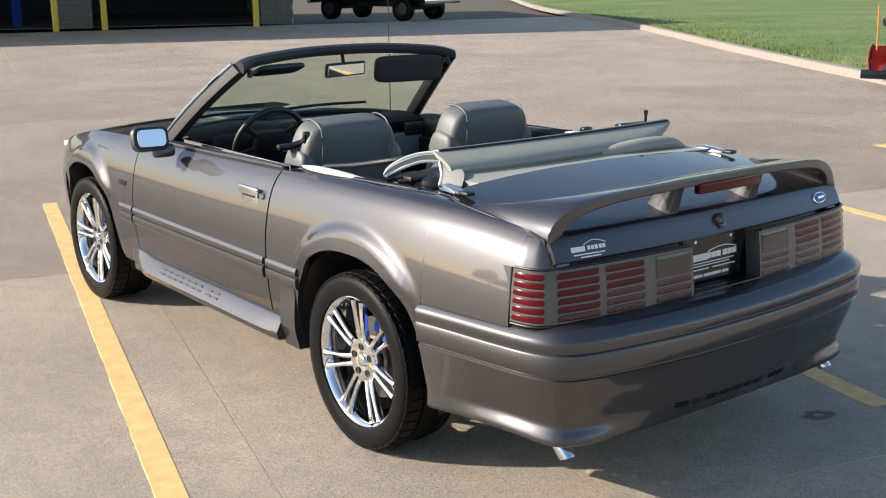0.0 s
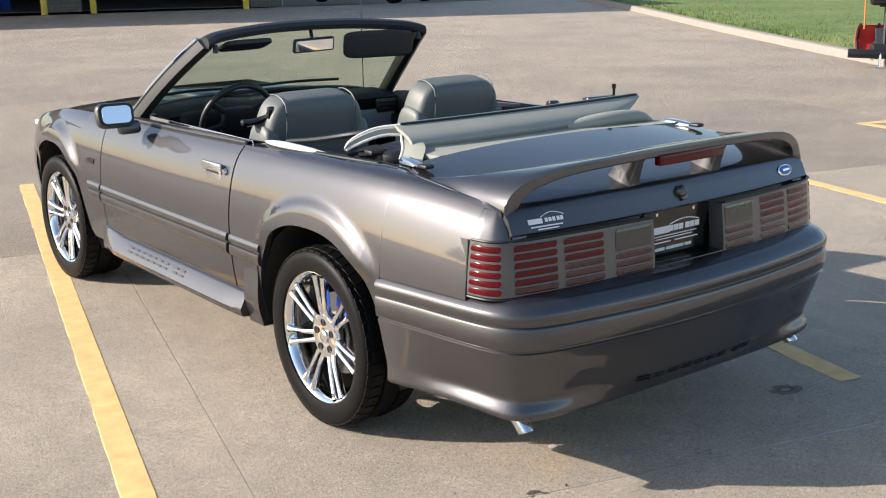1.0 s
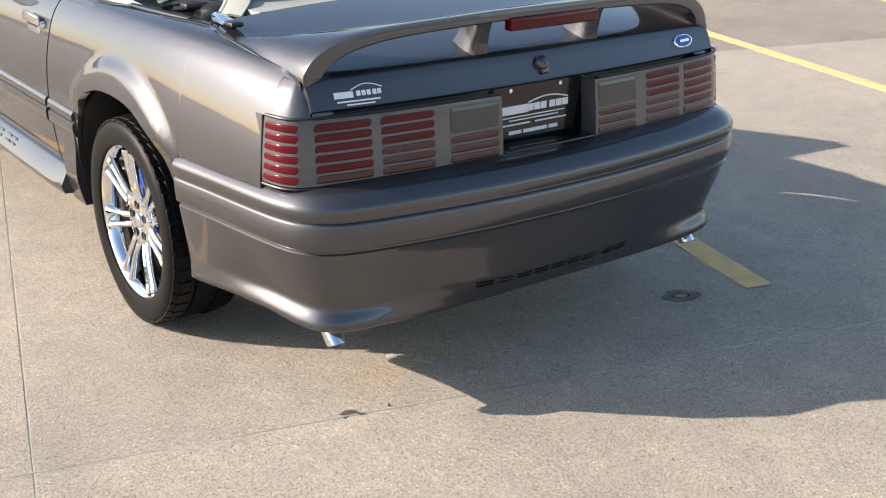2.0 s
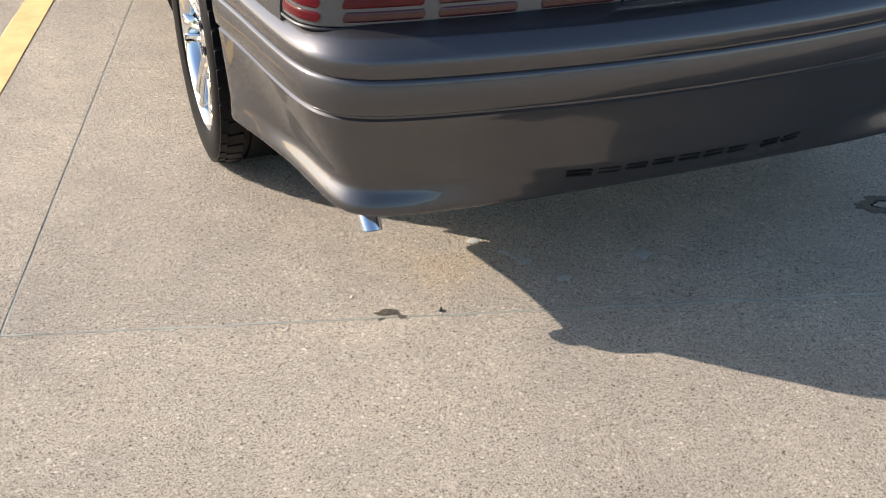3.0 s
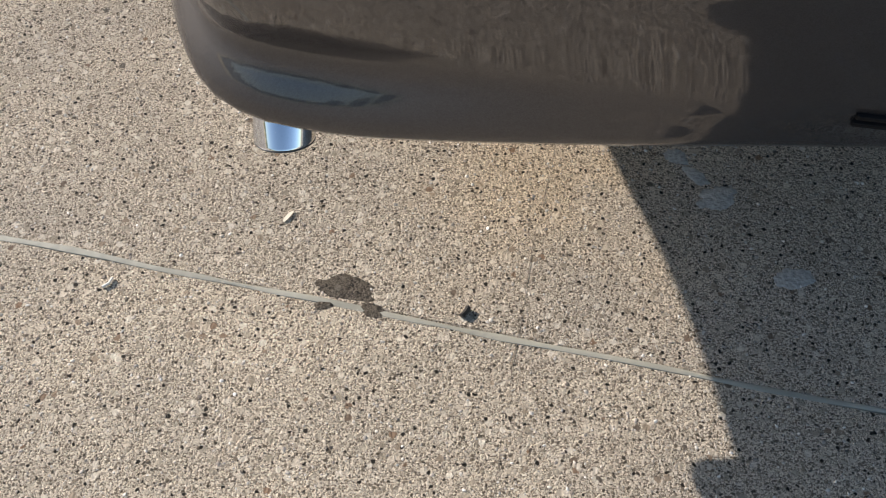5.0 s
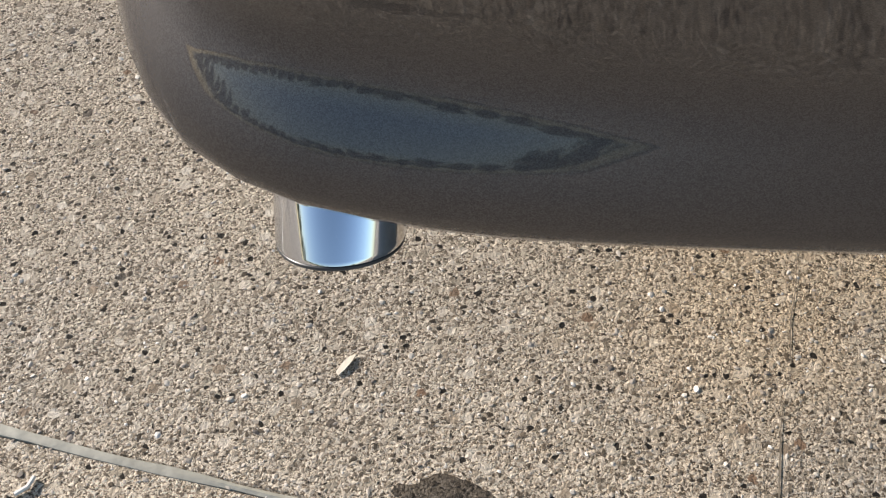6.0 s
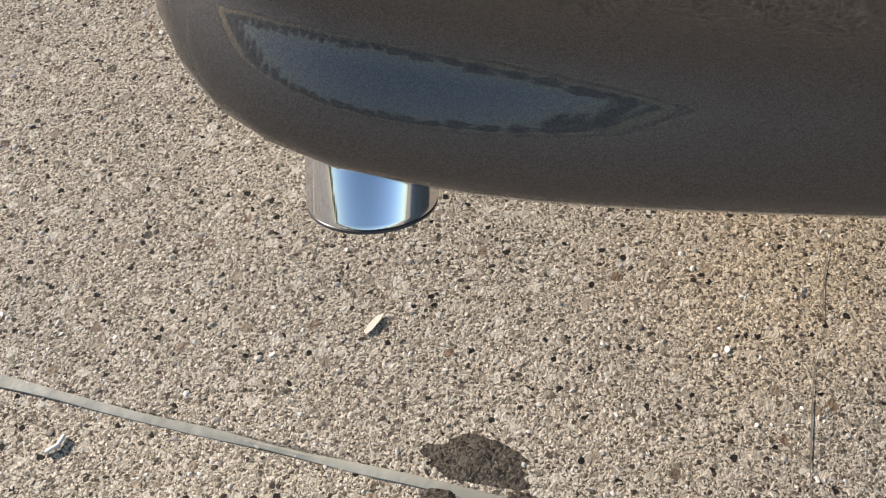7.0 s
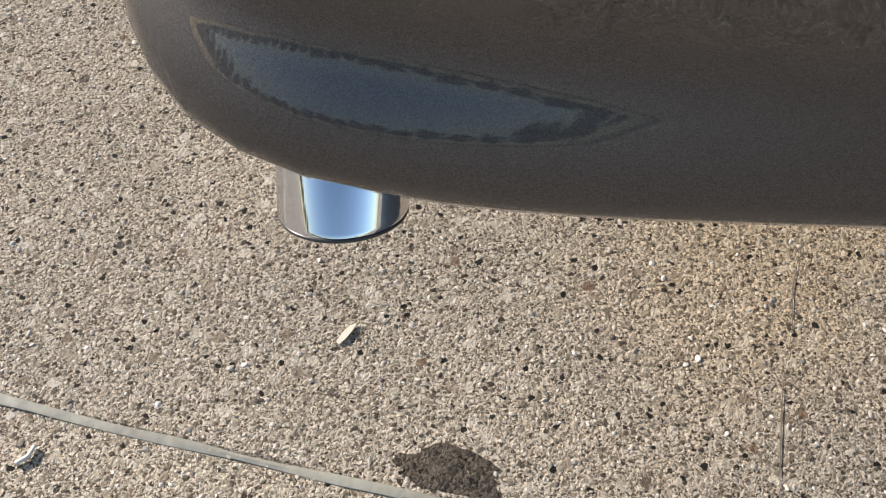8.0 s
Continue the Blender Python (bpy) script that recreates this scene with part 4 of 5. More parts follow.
# underside, floor pan, axle
part("floor_pan", box(1.30, 3.9, 0.05, (0, 1.25, 0.30), 0.02), BLACK, car)
part("boot_floor", box(1.20, 0.62, 0.10, (0, -0.46, 0.42), 0.03), BLACK, car)
part("rear_axle", tube([(-0.66, 0, WHEEL_Z), (0.66, 0, WHEEL_Z)], 0.045, 14), BLACK, car)
for s in (-1, 1):
    part("inner_side", box(0.02, 1.5, 0.50, (s * 0.62, 1.2, 0.58), 0.006), DASH, car)
    # turned-down polished tail pipe tip
    bm = bmesh.new()
    rr, seg, prof = 0.0242, 56, []
    for o, r in ((0.085, rr - 0.001), (0.070, rr), (0.0022, rr), (0.0006, rr - 0.0005), (0.0, rr - 0.0014), (0.0006, rr - 0.0024), (0.004, rr - 0.003), (0.07, rr - 0.003)):
        prof.append([Vector((r * math.cos(a), o - (0.009 * math.sin(a) if o < 0.02 else 0.0), r * math.sin(a))) for a in [2 * math.pi * k / seg for k in range(seg)]])
    grid_faces(bm, prof, wrap_v=True)
    tip = Vector((s * 0.664 + 0.006, -0.900, 0.213))
    tail_tip = part("tail_pipe_tip", shift(bm, pose(*tip, 44, 0, 0)), TIPCHROME, car, "polished chrome exhaust tip")
    # dark grey line along the edge of the rim
    rim_line = [Vector(((rr - 0.0014) * math.cos(a), -0.009 * math.sin(a), (rr - 0.0014) * math.sin(a))) for a in [2 * math.pi * k / seg for k in range(seg + 1)]]
    part("tip_rim", shift(tube(rim_line, 0.0011, 8, False), pose(*tip, 44, 0, 0)), STEELGREY, tail_tip, "dark rim of the tip")
    part("tail_pipe", tube([tip + Vector((0, 0.035, 0.048)), tip + Vector((0, 0.075, 0.09)), tip + Vector((-s * 0.004, 0.15, 0.115)), (s * 0.64, -0.45, 0.35), (s * 0.5, -0.2, 0.38)], 0.0195, 12), IRON, car)

def pillow(sx, sy, sz, puff=0.5, n=18):
    """An upholstered block: a superellipsoid."""
    bm = bmesh.new()
    bmesh.ops.create_uvsphere(bm, u_segments=n * 2, v_segments=n, radius=1.0)
    for v in bm.verts:
        c = [math.copysign(abs(q) ** puff, q) for q in v.co]
        v.co = Vector((c[0] * sx / 2, c[1] * sy / 2, c[2] * sz / 2))
    return bm


# wheels: tyre, chrome rim with seven paired spokes, disc and blue caliper
def wheel(name):
    w = empty(name, parent=car)
    prof = [(0.236, 0.098), (0.243, 0.112), (0.262, 0.119), (0.290, 0.119), (0.306, 0.115), (0.3145, 0.107), (0.3195, 0.096), (0.3215, 0.080), (0.322, 0.045), (0.315, 0.043), (0.315, 0.036), (0.3225, 0.034), (0.3225, 0.0)]
    full = prof + [(r, -x) for r, x in prof[-2::-1]]
    bm = revolve(full, 72, "X")
    tyre = part("tyre", bm, RUBBER, w, "low-profile black tyre")
    # tread blocks along both shoulders
    for k in range(44):
        a = 2 * math.pi * k / 44
        for sgn in (-1, 1):
            b_ = join(box(0.040, 0.040, 0.008, (0, 0, 0), 0.0015, 1, pose(0, 0, 0, 0, sgn * 5, sgn * 12)), box(0.024, 0.040, 0.008, (sgn * 0.0285, sgn * -0.005, -0.0055), 0.0015, 1, pose(0, 0, 0, 0, 0, 0)))
            part("tread_block", shift(b_, Matrix.Rotation(a + (0.04 if sgn > 0 else 0), 4, "X") @ Matrix.Translation((sgn * 0.070, 0, 0.3215))), RUBBER, tyre)
    rim = part("rim", revolve([(0.224, -0.10), (0.224, 0.020), (0.216, 0.060), (0.222, 0.088), (0.230, 0.100), (0.238, 0.106), (0.245, 0.104), (0.246, 0.098), (0.240, 0.092)], 72, "X"), CHROME, w, "polished chrome rim")
    for k in range(7):
        a = 2 * math.pi * k / 7
        for sgn in (-1, 1):
            bars = []
            for r, c, w_, x in ((0.060, 0.0140, 0.0125, 0.070), (0.085, 0.0150, 0.0112, 0.080), (0.118, 0.0165, 0.0100, 0.086), (0.155, 0.0190, 0.0096, 0.090), (0.192, 0.0222, 0.0102, 0.094), (0.213, 0.0250, 0.0125, 0.097), (0.226, 0.0265, 0.0170, 0.098)):
                bars.append([(x + dx, sgn * c + w_ * dt, r) for dx, dt in ((-0.020, -0.8), (-0.005, -1.0), (0.003, -0.72), (0.0075, 0.0), (0.003, 0.72), (-0.005, 1.0), (-0.020, 0.8))])
            b_ = bmesh.new()
            grid_faces(b_, bars, wrap_v=True)
            part("spoke", shift(b_, Matrix.Rotation(a, 4, "X")), CHROME, rim)
    part("hub", revolve([(0, 0.076), (0.026, 0.076), (0.030, 0.080), (0.070, 0.083), (0.079, 0.080), (0.084, 0.070), (0.085, 0.03)], 56, "X"), CHROME, rim)
    part("centre_cap", revolve([(0, 0.091), (0.016, 0.090), (0.023, 0.086), (0.026, 0.078)], 30, "X"), CHROME, rim)
    for k in range(5):
        a = 2 * math.pi * (k + 0.3) / 5
        part("lug_hole", shift(revolve([(0, 0.0), (0.010, 0.0), (0.0115, 0.0025), (0.013, 0.0028), (0.014, 0.0)], 18, "X"), Matrix.Translation((0.0822, 0.052 * math.cos(a), 0.052 * math.sin(a)))), BLACK, rim)
    part("brake_disc", revolve([(0.06, 0.018), (0.150, 0.018), (0.150, 0.0), (0.06, 0.0)], 48, "X"), IRON, w)
    cal = []
    for a in np.linspace(-0.36, 0.36, 9):
        cal.append([Vector((xx, r * math.sin(a), r * math.cos(a))) for xx, r in ((0.0, 0.165), (0.035, 0.165), (0.042, 0.155), (0.042, 0.115), (0.02, 0.11))])
    bm = bmesh.new()
    grid_faces(bm, cal)
    part("caliper", shift(bm, Matrix.Rotation(-0.55, 4, "X")), BLUE, w, "blue enamelled brake part")
    return w


first = wheel("wheel")
first.matrix_basis = pose(-0.738, 0, WHEEL_Z, 0, 0, 180)
for x, y, rz, rx in ((0.738, 0, 0, 20), (-0.728, WB, 180, 35), (0.728, WB, 0, 10)):
    copy_thing(first, pose(x, y, WHEEL_Z, rx, 0, rz))

# windscreen frame, glass and what hangs on it
HDR = [(-0.585, 1.295, 1.283), (-0.50, 1.335, 1.305), (-0.25, 1.380, 1.325), (0.0, 1.392, 1.330), (0.25, 1.380, 1.325), (0.50, 1.335, 1.305), (0.585, 1.295, 1.283)]
BASE = [(-0.705, 1.78, 0.925), (-0.55, 1.93, 0.950), (-0.25, 2.01, 0.962), (0.0, 2.025, 0.966), (0.25, 2.01, 0.962), (0.55, 1.93, 0.950), (0.705, 1.78, 0.925)]
hd, bs = smooth_path(HDR, 31), smooth_path(BASE, 31)
frame_top = empty("windscreen_frame", parent=car)
bm = bmesh.new()
rows = []
for p in hd:
    rows.append([p + Vector(d) for d in ((0, 0.045, -0.004), (0, 0.02, 0.014), (0, -0.03, 0.020), (0, -0.055, 0.012), (0, -0.062, -0.006), (0, -0.055, -0.026), (0, -0.02, -0.030), (0, 0.03, -0.020))])
vs = grid_faces(bm, rows, wrap_v=True)
bm.faces.new(vs[0]), bm.faces.new(vs[-1])
part("header_rail", bm, VINYL, frame_top, "black header rail")
for s in (-1, 1):
    a, c = Vector((s * 0.585, 1.290, 1.283)), Vector((s * 0.712, 1.80, 0.915))
    pts = [a.lerp(c, k / 8) + Vector((s * 0.006 * math.sin(math.pi * k / 8), 0, 0.012 * math.sin(math.pi * k / 8))) for k in range(9)]
    rows = []
    for p in pts:
        rows.append([p + Vector((s * dx, dy, dz)) for dx, dy, dz in ((0.012, 0.03, 0.010), (0.020, 0.0, 0.0), (0.016, -0.035, -0.022), (-0.012, -0.045, -0.032), (-0.034, -0.03, -0.02), (-0.03, 0.012, 0.006), (-0.012, 0.035, 0.016))])
    bm = bmesh.new()
    vs = grid_faces(bm, rows, wrap_v=True)
    bm.faces.new(vs[0]), bm.faces.new(vs[-1])
    part("pillar", bm, BLACK, frame_top, "black windscreen pillar")
    part("pillar_trim", tube([p + Vector((s * 0.014, 0.028, 0.012)) for p in pts], 0.0095, 8, True, 0.8), TIPCHROME, frame_top, "bright outer pillar trim")
part("windscreen", sheet([[p.lerp(q, k / 8) + Vector((0, 0.02 * math.sin(math.pi * k / 8), 0.012 * math.sin(math.pi * k / 8))) for k in range(9)] for p, q in zip(hd, bs)], (0, 0.003, 0.004)), GLASS, frame_top, "tinted windscreen glass")
part("cowl", tube([p + Vector((0, 0.0, -0.012)) for p in bs], 0.028, 8, True, 0.6), BLACK, frame_top)
for x0, x1 in ((-0.62, -0.06), (-0.02, 0.55)):
    part("wiper", tube(smooth_path([(x1, 2.0, 0.984), ((x0 + x1) / 2, 1.975, 0.994), (x0, 1.88 + 0.06 * (x0 > -0.3), 0.992)], 10), 0.008, 6), BLACK, frame_top)
mir = part("inside_mirror", box(0.255, 0.026, 0.066, (0.0, 1.335, 1.235), 0.012, 3, pose(0, 0, 0, 8, 0, 12)), BLACK, frame_top, "black framed inside mirror")
part("mirror_face", box(0.236, 0.003, 0.050, (-0.003, 1.320, 1.2335), 0.001, 1, pose(0, 0, 0, 8, 0, 12)), MIRROR, mir)
part("mirror_stem", tube([(0.0, 1.345, 1.245), (0.01, 1.375, 1.305)], 0.009, 8), BLACK, mir)
for s in (-1, 1):
    visor = pillow(0.26 if s < 0 else 0.37, 0.026, 0.10 if s < 0 else 0.13, 0.34, 14)
    part("sun_visor", visor, VINYL, frame_top, "dark sun visor").matrix_local = pose(s * 0.345, 1.295, 1.275, 68 if s < 0 else 10, 0, -s * 9) @ Matrix.Translation((0, 0, -0.055))
    part("visor_clip", tube([(s * 0.545, 1.255, 1.27), (s * 0.55, 1.25, 1.235)], 0.012, 8), BLACK, frame_top)
part("aerial", tube([(0.70, 1.98, 0.92), (0.695, 1.97, 1.66)], [0.003, 0.0015], 6), BLACK, car, "thin black whip aerial")

# door mirrors
def rounded_plate(w, h, t, r, at):
    """A flat plate with round corners, its face towards -y."""
    ring = []
    for cx, cz, a0 in ((1, 1, 0.0), (-1, 1, 0.5), (-1, -1, 1.0), (1, -1, 1.5)):
        for k in range(7):
            a = math.pi * (a0 + k / 12)
            ring.append((cx * (w / 2 - r) + r * math.cos(a), cz * (h / 2 - r) + r * math.sin(a)))
    bm = bmesh.new()
    rows = [[Vector(at) + Vector((x * f, y, z * f)) for x, z in ring] for f, y in ((1.0, t / 2), (1.0, -t / 2 + 0.001), (0.985, -t / 2))]
    vs = grid_faces(bm, rows, wrap_v=True)
    bm.faces.new(vs[0]), bm.faces.new(vs[-1][::-1])
    return bm


for s in (-1, 1):
    my, mz, mx = (1.50, 0.975, 0.930) if s < 0 else (1.55, 0.925, 0.90)
    b_ = box(0.165, 0.075, 0.112, (0, 0, 0), 0.034, 5)
    for v in b_.verts:
        if v.co.y > 0:
            v.co.x *= 0.80
            v.co.z *= 0.75
    house = part("door_mirror", b_, PAINT, car, "grey door mirror with a black rim")
    house.matrix_local = pose(s * mx, my, mz, -13, 0, s * 8)
    part("mirror_rim", rounded_plate(0.152, 0.098, 0.012, 0.030, (0, -0.036, 0)), BLACK, house)
    part("mirror_face", rounded_plate(0.126, 0.076, 0.004, 0.022, (0.002, -0.0425, 0)), MIRROR, house)
    part("mirror_arm", box(0.10, 0.05, 0.06, (-s * 0.06, 0.01, -0.055), 0.018, 3), PAINT, house)

# door tops and inner trim
for s in (-1, 1):
    rows = []
    for y in np.linspace(0.592, 1.72, 24):
        zt = glide(TOPZ, y)
        xo = side_x(y, zt)
        rows.append([(s * (xo + 0.004), y, zt - 0.003), (s * (xo - 0.004), y, zt + 0.010), (s * (xo - 0.030), y, zt + 0.014), (s * (xo - 0.05), y, zt + 0.010), (s * (xo - 0.09), y, zt + 0.002), (s * (xo - 0.115), y, zt - 0.03), (s * (xo - 0.12), y, 0.55)])
    bm = bmesh.new()
    grid_faces(bm, rows)
    part("door_top", bm, DASH, car, "dark door top trim")
    part("belt_strip", tube([(s * (side_x(y, glide(TOPZ, y)) - 0.006), y, glide(TOPZ, y) + 0.008) for y in np.linspace(0.60, 1.70, 16)], 0.007, 6), BLACK, car)
    part("window_edge", box(0.006, 0.95, 0.018, (s * (side_x(1.0, 0.92) - 0.035), 1.06, 0.945), 0.002, 1), CHROME, car, "edge of the lowered side glass")

# cabin: dash, wheel, seats
cabin = empty("dashboard", parent=car)
rows = []
for x in np.linspace(-0.66, 0.66, 25):
    bulge = 0.03 * math.exp(-((x + 0.36) / 0.2) ** 2)
    rows.append([(x, 2.0 - 0.22 * x * x / 0.4, 0.940), (x, 1.83, 0.945 + bulge), (x, 1.66, 0.938 + bulge), (x, 1.62, 0.915 + bulge), (x, 1.65, 0.86), (x, 1.63, 0.78), (x, 1.67, 0.66), (x, 1.76, 0.55)])
bm = bmesh.new()
grid_faces(bm, rows)
part("dash_top", bm, DASH, cabin)
part("gauge_hood", shift(pillow(0.44, 0.22, 0.12, 0.5, 12), Matrix.Translation((-0.36, 1.66, 0.885))), DASH, cabin)
part("centre_stack", box(0.24, 0.10, 0.30, (0.02, 1.61, 0.74), 0.02, 3), LEATHER, cabin)
part("glovebox", box(0.44, 0.04, 0.16, (0.42, 1.61, 0.78), 0.015, 3), plain("dusty grey plastic", (0.16, 0.17, 0.17), 0.5, bump=0.3), cabin)
for x in (0.18, 0.58):
    v = part("vent", box(0.12, 0.02, 0.07, (x, 1.595, 0.875), 0.006, 2), BLACK, cabin)
    for k in range(3):
        part("slat", box(0.105, 0.012, 0.006, (x, 1.582, 0.857 + 0.018 * k), 0.002, 1), DASH, v)
wheel_m = pose(-0.365, 1.44, 0.905, -68, 0, 0)
st = part("steering_wheel", shift(revolve([(0.178 + 0.014 * math.cos(a), 0.014 * math.sin(a)) for a in np.linspace(0, 2 * math.pi, 11)[:-1]], 48, "Z", closed=True), wheel_m), BLACK, car, "black four-spoke steering wheel")
part("wheel_pad", shift(box(0.16, 0.12, 0.05, (0, 0, 0.0), 0.02, 3), wheel_m), DASH, st)
for a in (0.25, math.pi - 0.25, -0.6, math.pi + 0.6):
    part("wheel_spoke", shift(tube([(0.05 * math.cos(a), 0.05 * math.sin(a), 0), (0.175 * math.cos(a), 0.175 * math.sin(a), 0)], 0.014, 8, True, 0.5), wheel_m), BLACK, st)
part("steering_column", tube([(-0.365, 1.46, 0.90), (-0.365, 1.66, 0.84)], 0.04, 12), DASH, car)
part("wheel_mark", shift(box(0.03, 0.004, 0.03, (0, 0, 0.026), 0.001, 1), wheel_m), BLUE, st)


def seat(s):
    st = empty("bucket_seat", parent=car)
    st["label"] = "grey leather bucket seat with a tall rounded back"
    x = s * 0.375
    back = pillow(0.49, 0.17, 0.64, 0.36, 22)
    for v in back.verts:
        k = (v.co.z + 0.32) / 0.64
        v.co.x *= 1.0 - 0.10 * max(0, k - 0.55) / 0.45
        v.co.y += 0.02 * k
    bk = part("backrest", shift(back, pose(x, 0.80, 0.775, 12)), LEATHER, st)
    for q in (-1, 1):
        b_ = pillow(0.09, 0.17, 0.50, 0.45, 14)
        part("side_bolster", shift(b_, pose(x + q * 0.212, 0.815, 0.735, 12)), LEATHER, bk)
    for q in (-1, 1):
        seam = [pose(x, 0.80, 0.775, 12) @ Vector((q * 0.165, yy, zz)) for yy, zz in ((-0.083, -0.05), (-0.082, 0.12), (-0.078, 0.22), (-0.062, 0.292), (-0.03, 0.318), (0.03, 0.322), (0.07, 0.31))]
        part("piping", tube(smooth_path(seam, 16), 0.003, 6), LEATHER, bk)
    part("cushion", shift(pillow(0.50, 0.52, 0.20, 0.45, 16), pose(x, 1.06, 0.46, 6)), LEATHER, st)
    rel = part("seat_lever", box(0.02, 0.02, 0.10, (x + 0.08, 0.715, 0.95), 0.006), BLACK, st)
    return st


seat(-1)
seat(1)
# belt guide on the driver's seat
part("belt_guide", join(tube([(-0.66, 0.80, 0.985), (-0.62, 0.78, 0.995), (-0.585, 0.755, 1.01), (-0.575, 0.735, 1.045)], 0.014, 8), box(0.07, 0.03, 0.026, (-0.645, 0.80, 0.99), 0.008), box(0.03, 0.02, 0.05, (-0.58, 0.735, 1.03), 0.006)), BLACKGLOSS, car, "black seat belt guide")
part("rear_seat", shift(pillow(1.15, 0.30, 0.50, 0.4), pose(0, 0.02, 0.66, 16)), LEATHER, car)
part("rear_seat_base", shift(pillow(1.15, 0.50, 0.22, 0.4), pose(0, 0.28, 0.46)), LEATHER, car)
part("rear_bulkhead", box(1.36, 0.03, 0.50, (0, -0.20, 0.70), 0.01), BLACK, car)

# folded top: tapering upper board, lower band, open end with white piping, frame rails
top_stack = empty("folded_top", parent=car)
top_stack["label"] = "folded convertible top with light grey lining"


def top_edge(x):
    return Vector((x, -0.082 + 0.050 * (abs(x) / 0.7) ** 2, 1.052 + 0.004 * math.cos(x * 2)))


rows = []
for x in np.linspace(-0.52, 0.742, 60):
    k = 1.0 - 0.92 * max(0.0, (x - 0.42) / 0.322) ** 1.7
    e = top_edge(x)
    rows.append([e + Vector((0, dy * k, dz * k)) for dy, dz in ((0.030, -0.012), (0.022, 0.0), (0.010, 0.004), (0.0, 0.001), (-0.016, -0.006), (-0.042, -0.016), (-0.068, -0.028), (-0.088, -0.042), (-0.096, -0.056), (-0.090, -0.068), (-0.070, -0.074))])
part("upper_board", sheet(rows, (0, 0.010, -0.010)), HEADLINER, top_stack, "light grey folded lining board")
part("board_seam", tube([top_edge(x) + Vector((0, 0.004, 0.0045)) for x in np.linspace(-0.50, 0.735, 50)], 0.0045, 6), VINYL, top_stack)
part("board_piping", tube([top_edge(x) + Vector((0, 0.016, 0.005)) for x in np.linspace(-0.50, 0.735, 50)], 0.005, 6), HEADLINER, top_stack)
rows = []
for x in np.linspace(-0.53, 0.66, 40):
    e = top_edge(x)
    y1 = -0.300 - 0.02 * (abs(x) / 0.65) ** 2
    rows.append([(x, e.y - 0.074 + (y1 - e.y + 0.074) * f, 0.990 - 0.012 * math.sin(math.pi * f) + 0.004 * f - 0.02 * max(0, abs(x) - 0.5) - 0.012 * f ** 4) for f in np.linspace(0, 1, 9)])
part("lower_band", sheet(rows, (0, 0, -0.02)), HEADLINER, top_stack, "light grey lining band")
# open end on the driver's side
outer = smooth_path([(-0.690, 0.018, 0.984), (-0.672, 0.020, 1.006), (-0.630, 0.008, 1.030), (-0.57, -0.010, 1.048), (-0.50, -0.050, 1.056)], 20)
inside = smooth_path([(-0.690, 0.012, 0.980), (-0.664, 0.004, 0.992), (-0.620, -0.014, 1.010), (-0.56, -0.034, 1.024), (-0.505, -0.062, 1.022)], 20)
part("end_roll", sheet([[a, a.lerp(c, 0.5) + Vector((-0.006, -0.004, 0.008)), c] for a, c in zip(outer, inside)], (0.0, 0.008, -0.006)), HEADLINER, top_stack)
part("end_piping", tube(outer, 0.0055, 8), WHITEVINYL, top_stack, "white piping round the open end")
fin_a = smooth_path([(-0.505, -0.062, 1.022), (-0.520, -0.085, 1.010), (-0.545, -0.125, 0.985), (-0.590, -0.170, 0.958)], 14)
fin_b = smooth_path([(-0.46, -0.100, 1.010), (-0.475, -0.150, 1.004), (-0.51, -0.210, 0.992), (-0.565, -0.265, 0.968)], 14)
part("end_fin", sheet([[a, a.lerp(c, 0.5) + Vector((0, 0, 0.006)), c] for a, c in zip(fin_a, fin_b)], (0.004, 0.006, -0.008)), HEADLINER, top_stack)
part("end_piping", tube(inside + fin_a[1:], 0.0055, 8), WHITEVINYL, top_stack, "white piping round the open end")
part("frame_hinge", join(box(0.10, 0.05, 0.018, (-0.60, -0.06, 0.975), 0.006, 2, None), tube([(-0.68, 0.02, 0.968), (-0.60, -0.04, 0.985), (-0.55, -0.10, 0.975)], 0.012, 8), tube([(-0.66, -0.02, 0.962), (-0.58, -0.09, 0.966)], 0.010, 8)), BLACK, top_stack, "black hinge of the top frame")
# rolled end of the lining on the passenger's side
roll = smooth_path([(0.20, -0.155, 0.985), (0.36, -0.170, 0.996), (0.50, -0.185, 1.000), (0.585, -0.195, 0.992), (0.628, -0.200, 0.972)], 22)
part("end_roll", tube(roll, [0.016 + 0.020 * math.sin(math.pi * min(1.0, 0.12 + 0.70 * k / 21)) * (1.0 if k < 18 else 1.0 - 0.22 * (k - 17)) for k in range(22)], 16, True, 0.85), HEADLINER, top_stack, "rounded light grey roll of lining")
for s in (-1, 1):
    bow = smooth_path([(s * 0.66, 0.46, 0.955), (s * 0.66, 0.26, 0.985), (s * 0.63, 0.08, 1.020), (s * 0.56, -0.005, 1.040)], 14)
    part("frame_bow", tube(bow, 0.017, 8, True, 0.6), BLACK, top_stack, "black top frame rail")
    bow = smooth_path([(s * 0.70, 0.40, 0.945), (s * 0.71, 0.2, 0.950), (s * 0.70, -0.02, 0.955), (s * 0.68, -0.18, 0.955)], 14)
    part("frame_bow", tube(bow, 0.015, 8, True, 0.6), BLACK, top_stack)
part("latch", join(tube([(0.625, 0.00, 1.050), (0.625, 0.0, 1.095)], 0.006, 8), box(0.16, 0.04, 0.020, (0.55, 0.010, 1.052), 0.008), tube([(0.625, 0.0, 1.090), (0.625, 0.0, 1.108)], 0.009, 8)), BLACKGLOSS, top_stack, "black top latch")
part("latch", box(0.05, 0.03, 0.022, (0.28, 0.0, 1.058), 0.008), BLACKGLOSS, top_stack)
